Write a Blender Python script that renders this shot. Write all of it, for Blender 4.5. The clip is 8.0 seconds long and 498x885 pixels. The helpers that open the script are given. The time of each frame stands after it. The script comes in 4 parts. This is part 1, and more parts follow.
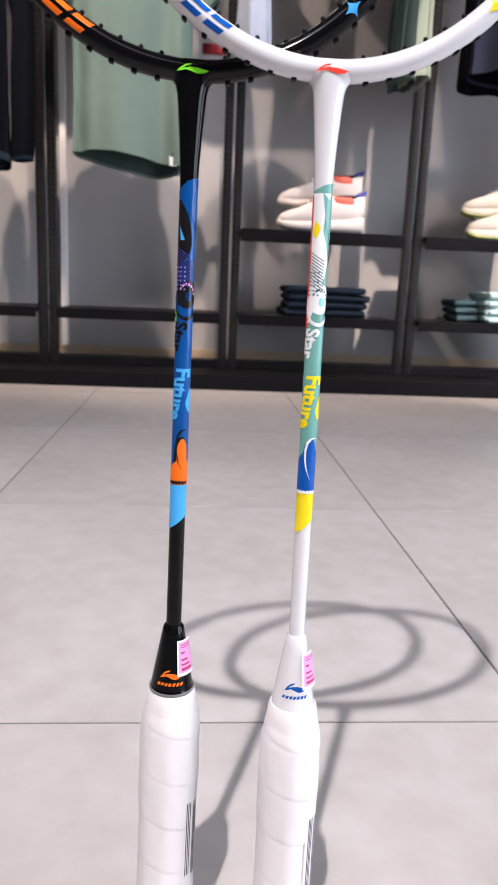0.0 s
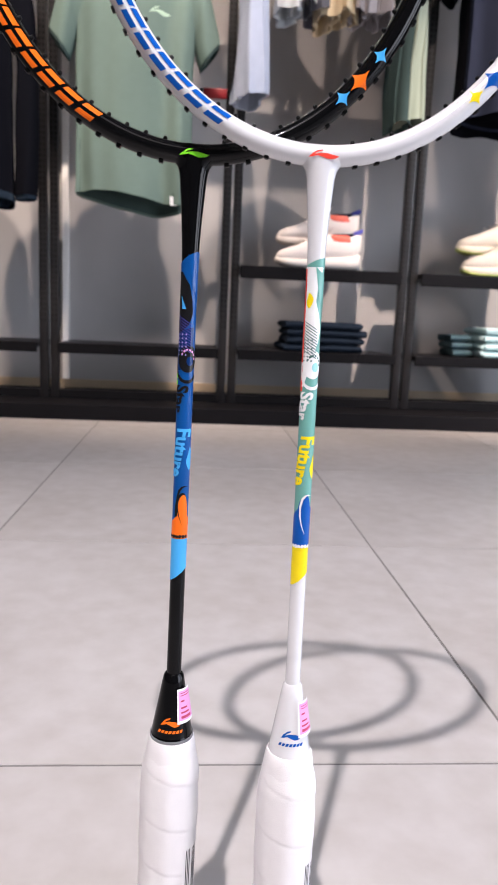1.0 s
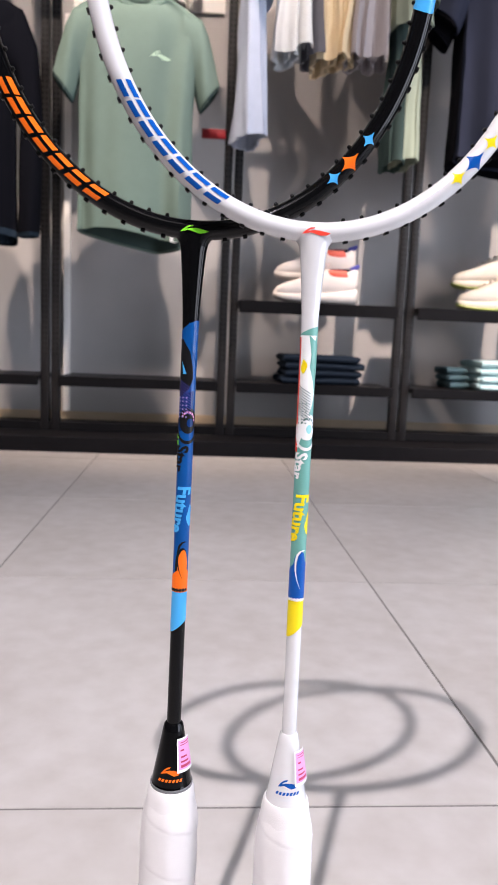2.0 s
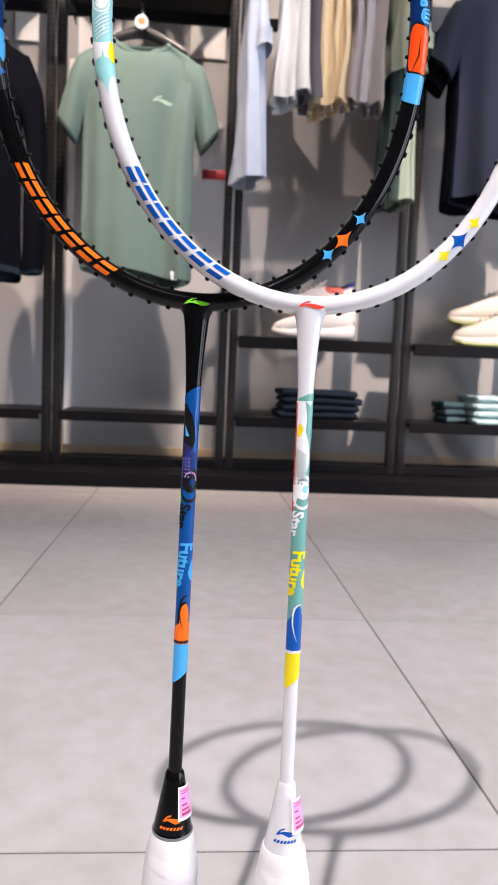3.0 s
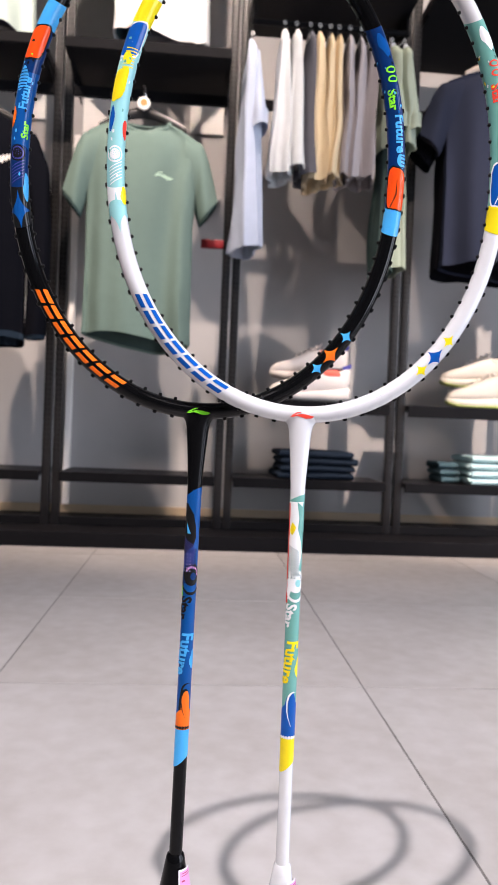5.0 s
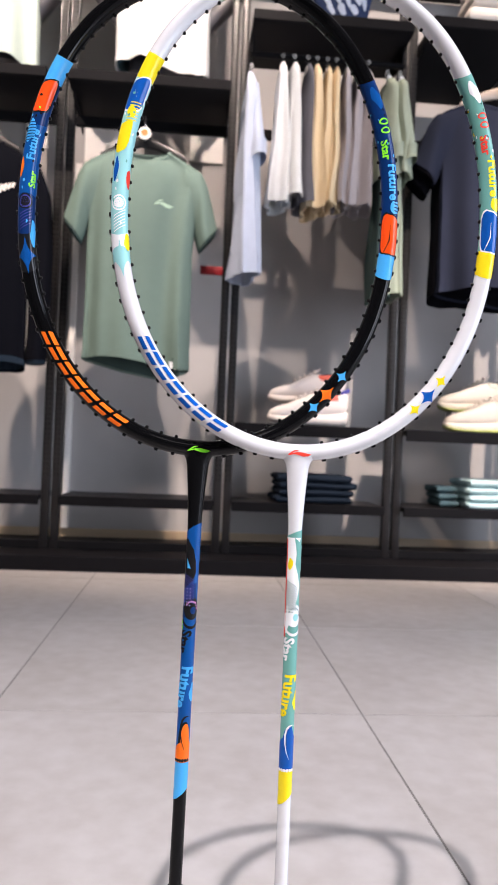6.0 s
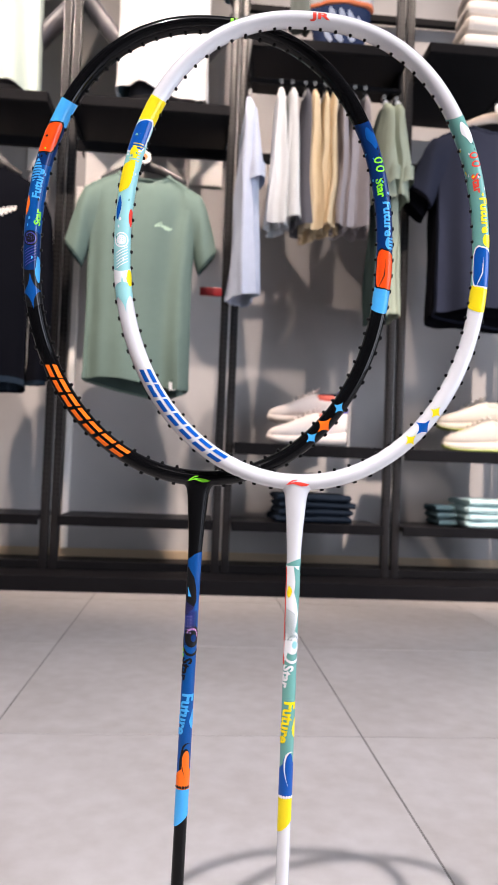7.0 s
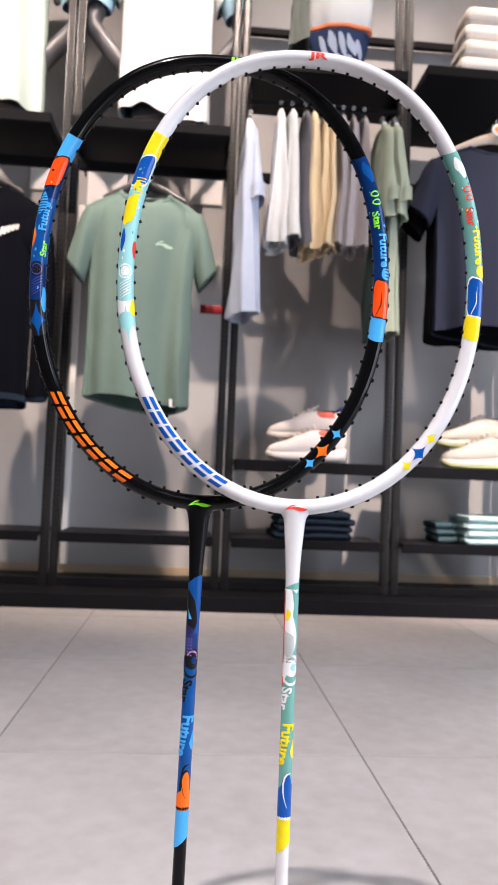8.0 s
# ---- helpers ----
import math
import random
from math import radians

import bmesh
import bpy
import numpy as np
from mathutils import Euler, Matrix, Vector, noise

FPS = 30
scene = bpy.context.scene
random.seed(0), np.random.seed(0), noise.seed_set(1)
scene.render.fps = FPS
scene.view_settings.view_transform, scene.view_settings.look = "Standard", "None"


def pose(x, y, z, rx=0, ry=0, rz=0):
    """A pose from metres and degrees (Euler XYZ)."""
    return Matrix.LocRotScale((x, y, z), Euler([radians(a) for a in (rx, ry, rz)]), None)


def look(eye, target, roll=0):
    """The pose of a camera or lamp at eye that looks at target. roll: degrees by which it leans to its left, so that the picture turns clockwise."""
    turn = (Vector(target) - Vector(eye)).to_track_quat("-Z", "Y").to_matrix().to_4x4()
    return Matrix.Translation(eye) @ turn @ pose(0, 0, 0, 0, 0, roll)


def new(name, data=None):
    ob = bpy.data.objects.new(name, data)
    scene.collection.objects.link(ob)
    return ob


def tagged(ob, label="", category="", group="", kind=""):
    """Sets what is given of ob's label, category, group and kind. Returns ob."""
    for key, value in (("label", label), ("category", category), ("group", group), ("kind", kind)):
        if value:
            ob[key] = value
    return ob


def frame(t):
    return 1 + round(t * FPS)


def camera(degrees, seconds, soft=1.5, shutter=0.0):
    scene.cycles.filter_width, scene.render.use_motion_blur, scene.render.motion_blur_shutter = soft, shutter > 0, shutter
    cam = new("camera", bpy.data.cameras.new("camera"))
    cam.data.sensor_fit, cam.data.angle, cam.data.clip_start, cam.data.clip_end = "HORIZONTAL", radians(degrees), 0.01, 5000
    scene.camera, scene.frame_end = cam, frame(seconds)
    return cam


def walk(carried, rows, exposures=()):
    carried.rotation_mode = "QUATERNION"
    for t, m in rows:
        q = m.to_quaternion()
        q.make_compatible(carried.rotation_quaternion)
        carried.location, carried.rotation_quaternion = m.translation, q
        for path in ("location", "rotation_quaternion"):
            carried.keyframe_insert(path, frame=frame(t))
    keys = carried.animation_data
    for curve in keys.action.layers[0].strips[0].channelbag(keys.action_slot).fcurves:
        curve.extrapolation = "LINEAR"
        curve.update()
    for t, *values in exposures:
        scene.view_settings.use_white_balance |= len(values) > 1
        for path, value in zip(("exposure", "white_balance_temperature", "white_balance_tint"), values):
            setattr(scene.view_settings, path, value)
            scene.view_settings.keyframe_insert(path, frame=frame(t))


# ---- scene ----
cam = camera(37.9, 8.0, soft=0.9)
PATH = [
    (0, (0.018, 0.01, 0.357), (0.167, 1.958, -0.072), 2.4),
    (0.5, (0.018, 0.002, 0.367), (0.167, 1.958, -0.021), 2.4),
    (1, (0.017, -0.004, 0.373), (0.167, 1.96, 0.025), 2.4),
    (1.5, (0.017, -0.01, 0.381), (0.167, 1.96, 0.07), 2.3),
    (3, (0.014, -0.035, 0.408), (0.165, 1.95, 0.217), 2.4),
    (3.5, (0.014, -0.043, 0.415), (0.165, 1.945, 0.263), 2.3),
    (4, (0.013, -0.052, 0.423), (0.165, 1.939, 0.31), 2.3),
    (4.5, (0.012, -0.06, 0.43), (0.164, 1.932, 0.353), 2.3),
    (6, (0.01, -0.078, 0.444), (0.163, 1.916, 0.461), 2.3),
    (6.5, (0.01, -0.083, 0.449), (0.162, 1.911, 0.491), 2.3),
    (7, (0.009, -0.087, 0.451), (0.162, 1.906, 0.517), 2.2),
    (7.5, (0.009, -0.093, 0.454), (0.162, 1.899, 0.543), 2.2),
    (8, (0.008, -0.097, 0.457), (0.16, 1.895, 0.564), 2.3),
]
walk(cam, [(t, look(eye, target, roll)) for t, eye, target, roll in PATH],
     exposures=((0.0, 0.0, 6380, 19), (8.0, 0.0, 6380, 19)))

from mathutils.bvhtree import BVHTree

# ---- world, lights, exposure ----
cam.data.dof.use_dof = True
cam.data.dof.focus_distance = 0.40
cam.data.dof.aperture_fstop = 28.0

world = bpy.data.worlds.new("world")
scene.world = world
world.use_nodes = True
sky = world.node_tree.nodes.new("ShaderNodeTexSky")
sky.sky_type = "NISHITA"
sky.sun_disc = False
sky.sun_elevation, sky.sun_rotation = radians(40), radians(120)
world.node_tree.nodes["Background"].inputs[1].default_value = 0.1
world.node_tree.links.new(sky.outputs[0], world.node_tree.nodes["Background"].inputs[0])


def area_lamp(name, eye, target, sx, sy, watts, colour):
    data = bpy.data.lights.new(name, "AREA")
    data.shape, data.size, data.size_y, data.energy, data.color = "RECTANGLE", sx, sy, watts, colour
    ob = new(name, data)
    ob.matrix_world = look(eye, target)
    return ob


def spot_lamp(name, eye, target, watts, colour, degrees, blend=0.5, radius=0.04):
    data = bpy.data.lights.new(name, "SPOT")
    data.energy, data.color, data.spot_size, data.spot_blend, data.shadow_soft_size = watts, colour, radians(degrees), blend, radius
    ob = new(name, data)
    ob.matrix_world = look(eye, target)
    return ob


WARM, NEUTRAL, COOL = (1.0, 0.845, 0.69), (1.0, 0.965, 0.935), (0.79, 0.895, 1.0)
spot_lamp("key_spot", (-0.513, -1.295, 3.42), (0.16, 0.74, 0.0), 690, NEUTRAL, 39, 1.0, 0.036)
for sx, sy, tx, tz, watts, wide in ((-2.15, 0.35, -1.02, 1.5, 900, 42), (0.10, 0.35, -0.32, 1.45, 700, 28), (0.40, 1.25, 0.50, 1.5, 470, 44), (1.90, -0.90, 1.22, 0.60, 1800, 19), (1.75, 1.15, 1.12, 2.25, 260, 26)):
    spot_lamp("wall_spot", (sx, sy, 4.35), (tx, 2.75, tz), watts, WARM, wide, 0.7, 0.04)
# unseen soft fill, added overhead to lift surfaces that face the camera
area_lamp("ceiling_fill", (-0.2, -2.05, 4.66), (-0.2, -2.05, 0), 2.6, 2.7, 43, NEUTRAL)
area_lamp("shop_window", (2.97, -0.60, 1.31), (0.0, -0.60, 1.31), 2.7, 2.6, 140, COOL)


# ---- materials ----
def material(name, colour, rough=0.5, metal=0.0, vary=0.12, grain=40.0, bump=0.05, bump_scale=300.0, coat=0.0, tint=None, random=0.0, stretch=None):
    """A surface with broad and fine variation of its colour, and fine relief."""
    m = bpy.data.materials.new(name)
    m.use_nodes = True
    nt = m.node_tree
    n, l = nt.nodes, nt.links
    b = n["Principled BSDF"]
    b.inputs["Roughness"].default_value = rough
    b.inputs["Metallic"].default_value = metal
    if coat:
        b.inputs["Coat Weight"].default_value = coat
        b.inputs["Coat Roughness"].default_value = 0.06
    co = n.new("ShaderNodeTexCoord")
    src = co.outputs["Object"]
    if stretch:
        mp = n.new("ShaderNodeMapping")
        mp.inputs["Scale"].default_value = stretch
        l.new(src, mp.inputs["Vector"])
        src = mp.outputs["Vector"]
    big = n.new("ShaderNodeTexNoise")
    big.inputs["Scale"].default_value = grain * 0.12
    big.inputs["Detail"].default_value = 4
    fine = n.new("ShaderNodeTexNoise")
    fine.inputs["Scale"].default_value = grain
    fine.inputs["Detail"].default_value = 3
    l.new(src, big.inputs["Vector"])
    l.new(src, fine.inputs["Vector"])
    add = n.new("ShaderNodeMath")
    add.operation = "ADD"
    l.new(big.outputs["Fac"], add.inputs[0])
    l.new(fine.outputs["Fac"], add.inputs[1])
    fac = add.outputs[0]
    if random:
        oi = n.new("ShaderNodeObjectInfo")
        mul = n.new("ShaderNodeMath")
        mul.operation = "MULTIPLY_ADD"
        mul.inputs[1].default_value = random
        l.new(oi.outputs["Random"], mul.inputs[0])
        l.new(fac, mul.inputs[2])
        fac = mul.outputs[0]
    ramp = n.new("ShaderNodeValToRGB")
    ramp.color_ramp.elements[0].position, ramp.color_ramp.elements[1].position = 0.3, 0.75
    half = n.new("ShaderNodeMath")
    half.operation = "MULTIPLY"
    half.inputs[1].default_value = 0.5
    l.new(fac, half.inputs[0])
    l.new(half.outputs[0], ramp.inputs[0])
    dark = [c * (1 - vary) for c in colour]
    light = [min(1.0, c * (1 + vary)) for c in (tint or colour)]
    ramp.color_ramp.elements[0].color = (*dark, 1)
    ramp.color_ramp.elements[1].color = (*light, 1)
    l.new(ramp.outputs[0], b.inputs["Base Color"])
    if bump:
        nb = n.new("ShaderNodeTexNoise")
        nb.inputs["Scale"].default_value = bump_scale
        nb.inputs["Detail"].default_value = 4
        l.new(src, nb.inputs["Vector"])
        bp = n.new("ShaderNodeBump")
        bp.inputs["Strength"].default_value = bump
        bp.inputs["Distance"].default_value = 0.002
        l.new(nb.outputs["Fac"], bp.inputs["Height"])
        l.new(bp.outputs[0], b.inputs["Normal"])
    rr = n.new("ShaderNodeMapRange")
    rr.inputs["To Min"].default_value = max(0.03, rough * 0.82)
    rr.inputs["To Max"].default_value = min(1.0, rough * 1.18)
    l.new(big.outputs["Fac"], rr.inputs["Value"])
    l.new(rr.outputs[0], b.inputs["Roughness"])
    return m


def cloth(name, colour, vary=0.12):
    m = material(name, colour, 0.9, 0, vary * 0.45, 35, 0.12, 900)
    m.node_tree.nodes["Principled BSDF"].inputs["Specular IOR Level"].default_value = 0.03
    return m


M_TILE = material("porcelain_tile", (0.455, 0.408, 0.372), 0.36, 0, 0.15, 26, 0.04, 260, tint=(0.475, 0.445, 0.430), random=0.25)
M_GROUT = material("grout", (0.19, 0.175, 0.165), 0.9, 0, 0.15, 80)
M_WALL = material("grey_wall_paint", (0.42, 0.403, 0.395), 0.75, 0, 0.06, 9, 0.06, 180)
M_SHOPWALL = material("dark_grey_wall_paint", (0.10, 0.10, 0.10), 0.8, 0, 0.05, 8, 0.05, 160)
M_CEIL = material("dark_ceiling_paint", (0.16, 0.16, 0.165), 0.9, 0, 0.08, 10)
M_SKIRT = material("pale_wood_skirting", (0.50, 0.38, 0.25), 0.5, 0, 0.12, 30, 0.05, 120, stretch=(0.3, 1, 3))
M_STEEL = material("black_powder_coated_steel", (0.008, 0.0078, 0.009), 0.45, 0.0, 0.15, 60, 0.06, 900)
M_BOARD = material("charcoal_laminate", (0.010, 0.0095, 0.011), 0.38, 0, 0.12, 40, 0.03, 500)
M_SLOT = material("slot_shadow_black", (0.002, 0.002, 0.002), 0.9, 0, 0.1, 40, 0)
M_CHROME = material("bright_chrome", (0.85, 0.85, 0.86), 0.22, 1.0, 0.05, 50, 0)
M_BLACK = material("glossy_black_lacquer", (0.003, 0.003, 0.0034), 0.09, 0, 0.08, 60, 0.0, 900)
M_WHITE = material("glossy_white_lacquer", (0.70, 0.69, 0.70), 0.25, 0, 0.02, 60, 0.01, 900, coat=0.5)
M_GRIP = material("white_overgrip_polyurethane", (0.78, 0.75, 0.75), 0.6, 0, 0.03, 120, 0.07, 1600)
M_UPRIGHT = material("grey_black_slotted_steel", (0.013, 0.012, 0.013), 0.34, 0.0, 0.15, 60, 0.05, 900)
for m, level in ((M_STEEL, 0.05), (M_BOARD, 0.04), (M_UPRIGHT, 0.38), (M_BLACK, 0.20)):
    m.node_tree.nodes["Principled BSDF"].inputs["Specular IOR Level"].default_value = level
M_GROMMET = material("black_nylon", (0.004, 0.004, 0.004), 0.45, 0, 0.1, 100, 0)
M_GROMMET.node_tree.nodes["Principled BSDF"].inputs["Specular IOR Level"].default_value = 0.15


def ink(name, colour):
    m = material(name, colour, 0.3, 0, 0.04, 80, 0, coat=0.5)
    m.node_tree.nodes["Principled BSDF"].inputs["Specular IOR Level"].default_value = 0.05
    return m


I_ORANGE, I_BLUE, I_NAVY, I_CYAN = ink("orange_ink", (0.95, 0.17, 0.012)), ink("blue_ink", (0.003, 0.075, 0.29)), ink("navy_ink", (0.003, 0.028, 0.13)), ink("cyan_ink", (0.06, 0.40, 0.82))
I_LIME, I_TEAL, I_YELLOW, I_RED = ink("lime_ink", (0.22, 0.80, 0.03)), ink("teal_ink", (0.15, 0.38, 0.33)), ink("yellow_ink", (0.90, 0.70, 0.01)), ink("red_ink", (0.85, 0.07, 0.045))
I_ROYAL, I_PINK, I_WHITE, I_BLACK = ink("royal_ink", (0.004, 0.085, 0.38)), ink("pink_paper", (0.80, 0.36, 0.66)), ink("white_ink", (0.82, 0.82, 0.82)), ink("black_ink", (0.01, 0.01, 0.011))
I_AQUA, I_VIOLET = ink("aqua_ink", (0.30, 0.62, 0.62)), ink("violet_ink", (0.06, 0.06, 0.28))
I_VERM = ink("vermilion_ink", (0.95, 0.085, 0.008))
I_DTEAL, I_LAV = ink("dark_teal_ink", (0.05, 0.13, 0.12)), ink("lavender_ink", (0.30, 0.27, 0.60))


# ---- building helpers ----
def link_mesh(name, bm, mat, smooth=True):
    me = bpy.data.meshes.new(name)
    bm.normal_update()
    bm.to_mesh(me)
    bm.free()
    me.materials.append(mat)
    if smooth:
        me.shade_smooth()
        me.set_sharp_from_angle(angle=radians(42))
    return new(name, me)


def part(name, bm, mat, parent, label="", smooth=True):
    ob = link_mesh(name, bm, mat, smooth)
    ob.parent = parent
    if label:
        ob["label"] = label
    return ob


def thing(name, place, label, category, group="", kind=""):
    ob = new(name)
    ob.location = place
    ob.empty_display_size = 0.05
    return tagged(ob, label, category, group, kind)


def box(bm, x0, x1, y0, y1, z0, z1, bevel=0.0):
    vs = [bm.verts.new((x, y, z)) for x in (x0, x1) for y in (y0, y1) for z in (z0, z1)]
    fs = [bm.faces.new([vs[i] for i in q]) for q in ((0, 1, 3, 2), (4, 6, 7, 5), (0, 4, 5, 1), (2, 3, 7, 6), (0, 2, 6, 4), (1, 5, 7, 3))]
    if bevel:
        es = list({e for f in fs for e in f.edges})
        bmesh.ops.bevel(bm, geom=es, offset=bevel, segments=2, affect="EDGES", profile=0.5)
    return bm


def boxm(*a, bevel=0.0):
    return box(bmesh.new(), *a, bevel=bevel)


def loft(bm, rings, closed=True, cap0=False, cap1=False):
    """Faces between rings of points."""
    vr = [[bm.verts.new(p) for p in r] for r in rings]
    n = len(vr[0])
    for a, b in zip(vr, vr[1:]):
        for i in range(n if closed else n - 1):
            j = (i + 1) % n
            bm.faces.new((a[i], a[j], b[j], b[i]))
    if cap0:
        bm.faces.new(vr[0][::-1])
    if cap1:
        bm.faces.new(vr[-1])
    return bm


def lathe(profile, n=32, squash=1.0, cx=0.0, cy=0.0):
    """A turned solid from (radius, height) pairs."""
    rings = [[(cx + r * math.cos(2 * math.pi * i / n), cy + squash * r * math.sin(2 * math.pi * i / n), z) for i in range(n)] for r, z in profile]
    return loft(bmesh.new(), rings, True, True, True)


def sweep(points, radius, n=10, closed=False, bm=None):
    bm = bm or bmesh.new()
    pts = [Vector(p) for p in points]
    rings, last = [], None
    for i, p in enumerate(pts):
        a = pts[i - 1] if (i or closed) else p
        b = pts[(i + 1) % len(pts)] if (i < len(pts) - 1 or closed) else p
        t = (b - a).normalized()
        up = last or (Vector((0, 0, 1)) if abs(t.z) < 0.9 else Vector((0, 1, 0)))
        side = t.cross(up).normalized()
        last = side.cross(t).normalized()
        rings.append([p + radius * (math.cos(2 * math.pi * k / n) * side + math.sin(2 * math.pi * k / n) * last) for k in range(n)])
    if closed:
        rings.append(rings[0])
    loft(bm, rings, True, not closed, not closed)
    return bm


def polygon(points, longest):
    """A filled flat outline (u, v), cut fine enough to be bent."""
    bm = bmesh.new()
    f = bm.faces.new([bm.verts.new((u, v, 0)) for u, v in points])
    f.normal_update()
    bmesh.ops.triangulate(bm, faces=[f])
    return cut(bm, longest)


def cut(bm, longest):
    for _ in range(6):
        es = [e for e in bm.edges if e.calc_length() > longest]
        if not es:
            break
        bmesh.ops.subdivide_edges(bm, edges=es, cuts=1)
        bmesh.ops.triangulate(bm, faces=[f for f in bm.faces if len(f.verts) > 3])
    return bm


def bent(bm, f, out):
    """Lays a flat cut-out on a surface, with f(u, v)."""
    for v in bm.verts:
        v.co = f(v.co.x, v.co.y)
    bmesh.ops.recalc_face_normals(bm, faces=bm.faces)
    return bm


def laid_on(bm, ob, gap):
    """Lays a flat cut-out (x, z) on the front of a thing's mesh."""
    src = bmesh.new()
    src.from_mesh(ob.data)
    tree = BVHTree.FromBMesh(src)
    src.free()
    for v in bm.verts:
        x, z = v.co.x, v.co.y
        hit = tree.ray_cast(Vector((x, -0.5, z)), Vector((0, 1, 0)))[0]
        v.co = (x, (hit.y if hit else -0.07) - gap, z)
    return bm


def word(text, size, longest=0.0012, stretch=1.0):
    cu = bpy.data.curves.new("lettering", "FONT")
    cu.offset, cu.shear = size * 0.035, 0.0
    cu.body, cu.size, cu.align_x, cu.align_y, cu.resolution_u = text, size, "CENTER", "CENTER", 3
    ob = bpy.data.objects.new("lettering", cu)
    bm = bmesh.new()
    me = ob.to_mesh()
    bm.from_mesh(me)
    ob.to_mesh_clear()
    bpy.data.objects.remove(ob)
    bpy.data.curves.remove(cu)
    bmesh.ops.triangulate(bm, faces=bm.faces)
    for v in bm.verts:
        v.co.x *= stretch
    return cut(bm, longest)


def star(r, k=0.36):
    pts = []
    for i in range(32):
        f = 2 * math.pi * i / 32
        rad = r / (abs(math.cos(f)) ** 0.6 + abs(math.sin(f)) ** 0.6) ** (1 / 0.6)
        pts.append((rad * math.cos(f), rad * math.sin(f)))
    return pts


def blob(ru, rv, wob=0.12, seed=1, n=22):
    g = random.Random(seed)
    p1, p2 = g.random() * 6, g.random() * 6
    return [((1 + wob * math.sin(2 * f + p1) + wob * 0.6 * math.sin(3 * f + p2)) * ru * math.cos(f), (1 + wob * math.sin(2 * f + p2)) * rv * math.sin(f)) for f in [2 * math.pi * i / n for i in range(n)]]


MARK = [(-1.0, -0.30), (-0.72, 0.12), (-0.40, 0.42), (-0.05, 0.50), (-0.12, 0.34), (-0.42, 0.22), (-0.60, 0.02), (-0.20, 0.16), (0.25, 0.14), (1.0, -0.12), (0.72, -0.36), (0.30, -0.42), (-0.10, -0.22), (-0.40, -0.10), (-0.70, -0.22)]


# ---- the room ----
WALL_Y, UP_Y = 3.0, 2.58
X0, X1, Y0, Y1, CEIL = -3.0, 3.0, -3.6, WALL_Y, 4.7

part_floor = tagged(link_mesh("floor", boxm(X0 - 0.2, X1 + 0.2, Y0 - 0.2, Y1 + 0.2, -0.12, -0.0009), M_GROUT, False), "grey porcelain tile floor with thin dark grout joints", "floor", kind="structure")
tagged(link_mesh("wall_north", boxm(X0 - 0.2, X1 + 0.2, WALL_Y, WALL_Y + 0.2, -0.003, CEIL), M_WALL, False), "grey painted shop wall behind the display racks", "wall", kind="structure")
tagged(link_mesh("wall_west", boxm(X0 - 0.2, X0, Y0, WALL_Y, -0.003, CEIL), M_SHOPWALL, False), "plain dark painted side wall of the shop", "wall", kind="structure")
tagged(link_mesh("wall_south", boxm(X0 - 0.2, X1 + 0.2, Y0 - 0.2, Y0, -0.003, CEIL), M_SHOPWALL, False), "plain dark painted wall of the shop", "wall", kind="structure")
bm = bmesh.new()
box(bm, X1, X1 + 0.2, Y0, -2.00, -0.003, CEIL)
box(bm, X1, X1 + 0.2, 0.80, WALL_Y, -0.003, CEIL)
box(bm, X1, X1 + 0.2, -2.00, 0.80, 2.65, CEIL)
tagged(link_mesh("wall_east", bm, M_SHOPWALL, False), "plain dark painted wall with a wide shop window", "wall", kind="structure")
tagged(link_mesh("ceiling", boxm(X0 - 0.2, X1 + 0.2, Y0 - 0.2, WALL_Y + 0.2, CEIL, CEIL + 0.15), M_CEIL, False), "dark painted plain ceiling of the shop", "ceiling", kind="structure")
tagged(link_mesh("baseboard", boxm(X0, X1, WALL_Y - 0.014, WALL_Y - 0.001, -0.002, 0.085, bevel=0.002), M_SKIRT, False), "pale wooden skirting board along the grey wall", "baseboard", kind="structure")


# ---- display racks ----
def upright(x):
    bm = boxm(x - 0.0145, x + 0.0145, UP_Y, UP_Y + 0.03, 0.055, 2.75, bevel=0.002)
    ob = part("upright", bm, M_UPRIGHT, rack, "black slotted steel upright")
    # black raised boxes paint the shade inside the slots, which aren't cut
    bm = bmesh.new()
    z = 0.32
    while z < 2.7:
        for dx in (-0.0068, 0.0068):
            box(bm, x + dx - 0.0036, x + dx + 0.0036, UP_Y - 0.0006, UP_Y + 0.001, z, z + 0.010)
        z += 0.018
    part("slot_shade", bm, M_SLOT, ob, smooth=False)


rack = thing("display_rack", (0, UP_Y, 0), "black steel wall display rack with slotted uprights on a low plinth", "rack")
rack.location = (0, 0, 0)
bm = boxm(-2.9, 2.9, 2.438, WALL_Y - 0.02, 0.0, 0.052, bevel=0.004)
part("plinth", bm, M_BOARD, rack, "low charcoal plinth", False)
bm = boxm(-2.9, 2.9, UP_Y + 0.002, UP_Y + 0.026, 0.056, 0.086, bevel=0.002)
part("bottom_rail", bm, M_STEEL, rack, smooth=False)
PAIRS = [(-1.135, -1.10), (-0.515, -0.478), (0.105, 0.142), (0.738, 0.776), (1.36, 1.397)]
for pair in PAIRS:
    for x in pair:
        upright(x)
for (a, b), (c, d) in zip(PAIRS, PAIRS[1:]):
    part("cross_rail", boxm(b + 0.0155, c - 0.0155, UP_Y + 0.005, UP_Y + 0.025, 1.592, 1.627, bevel=0.002), M_STEEL, rack, smooth=False)

part("back_rail", boxm(0.16, 2.0, WALL_Y - 0.045, WALL_Y - 0.02, 2.405, 2.435, bevel=0.002), M_STEEL, rack, smooth=False)


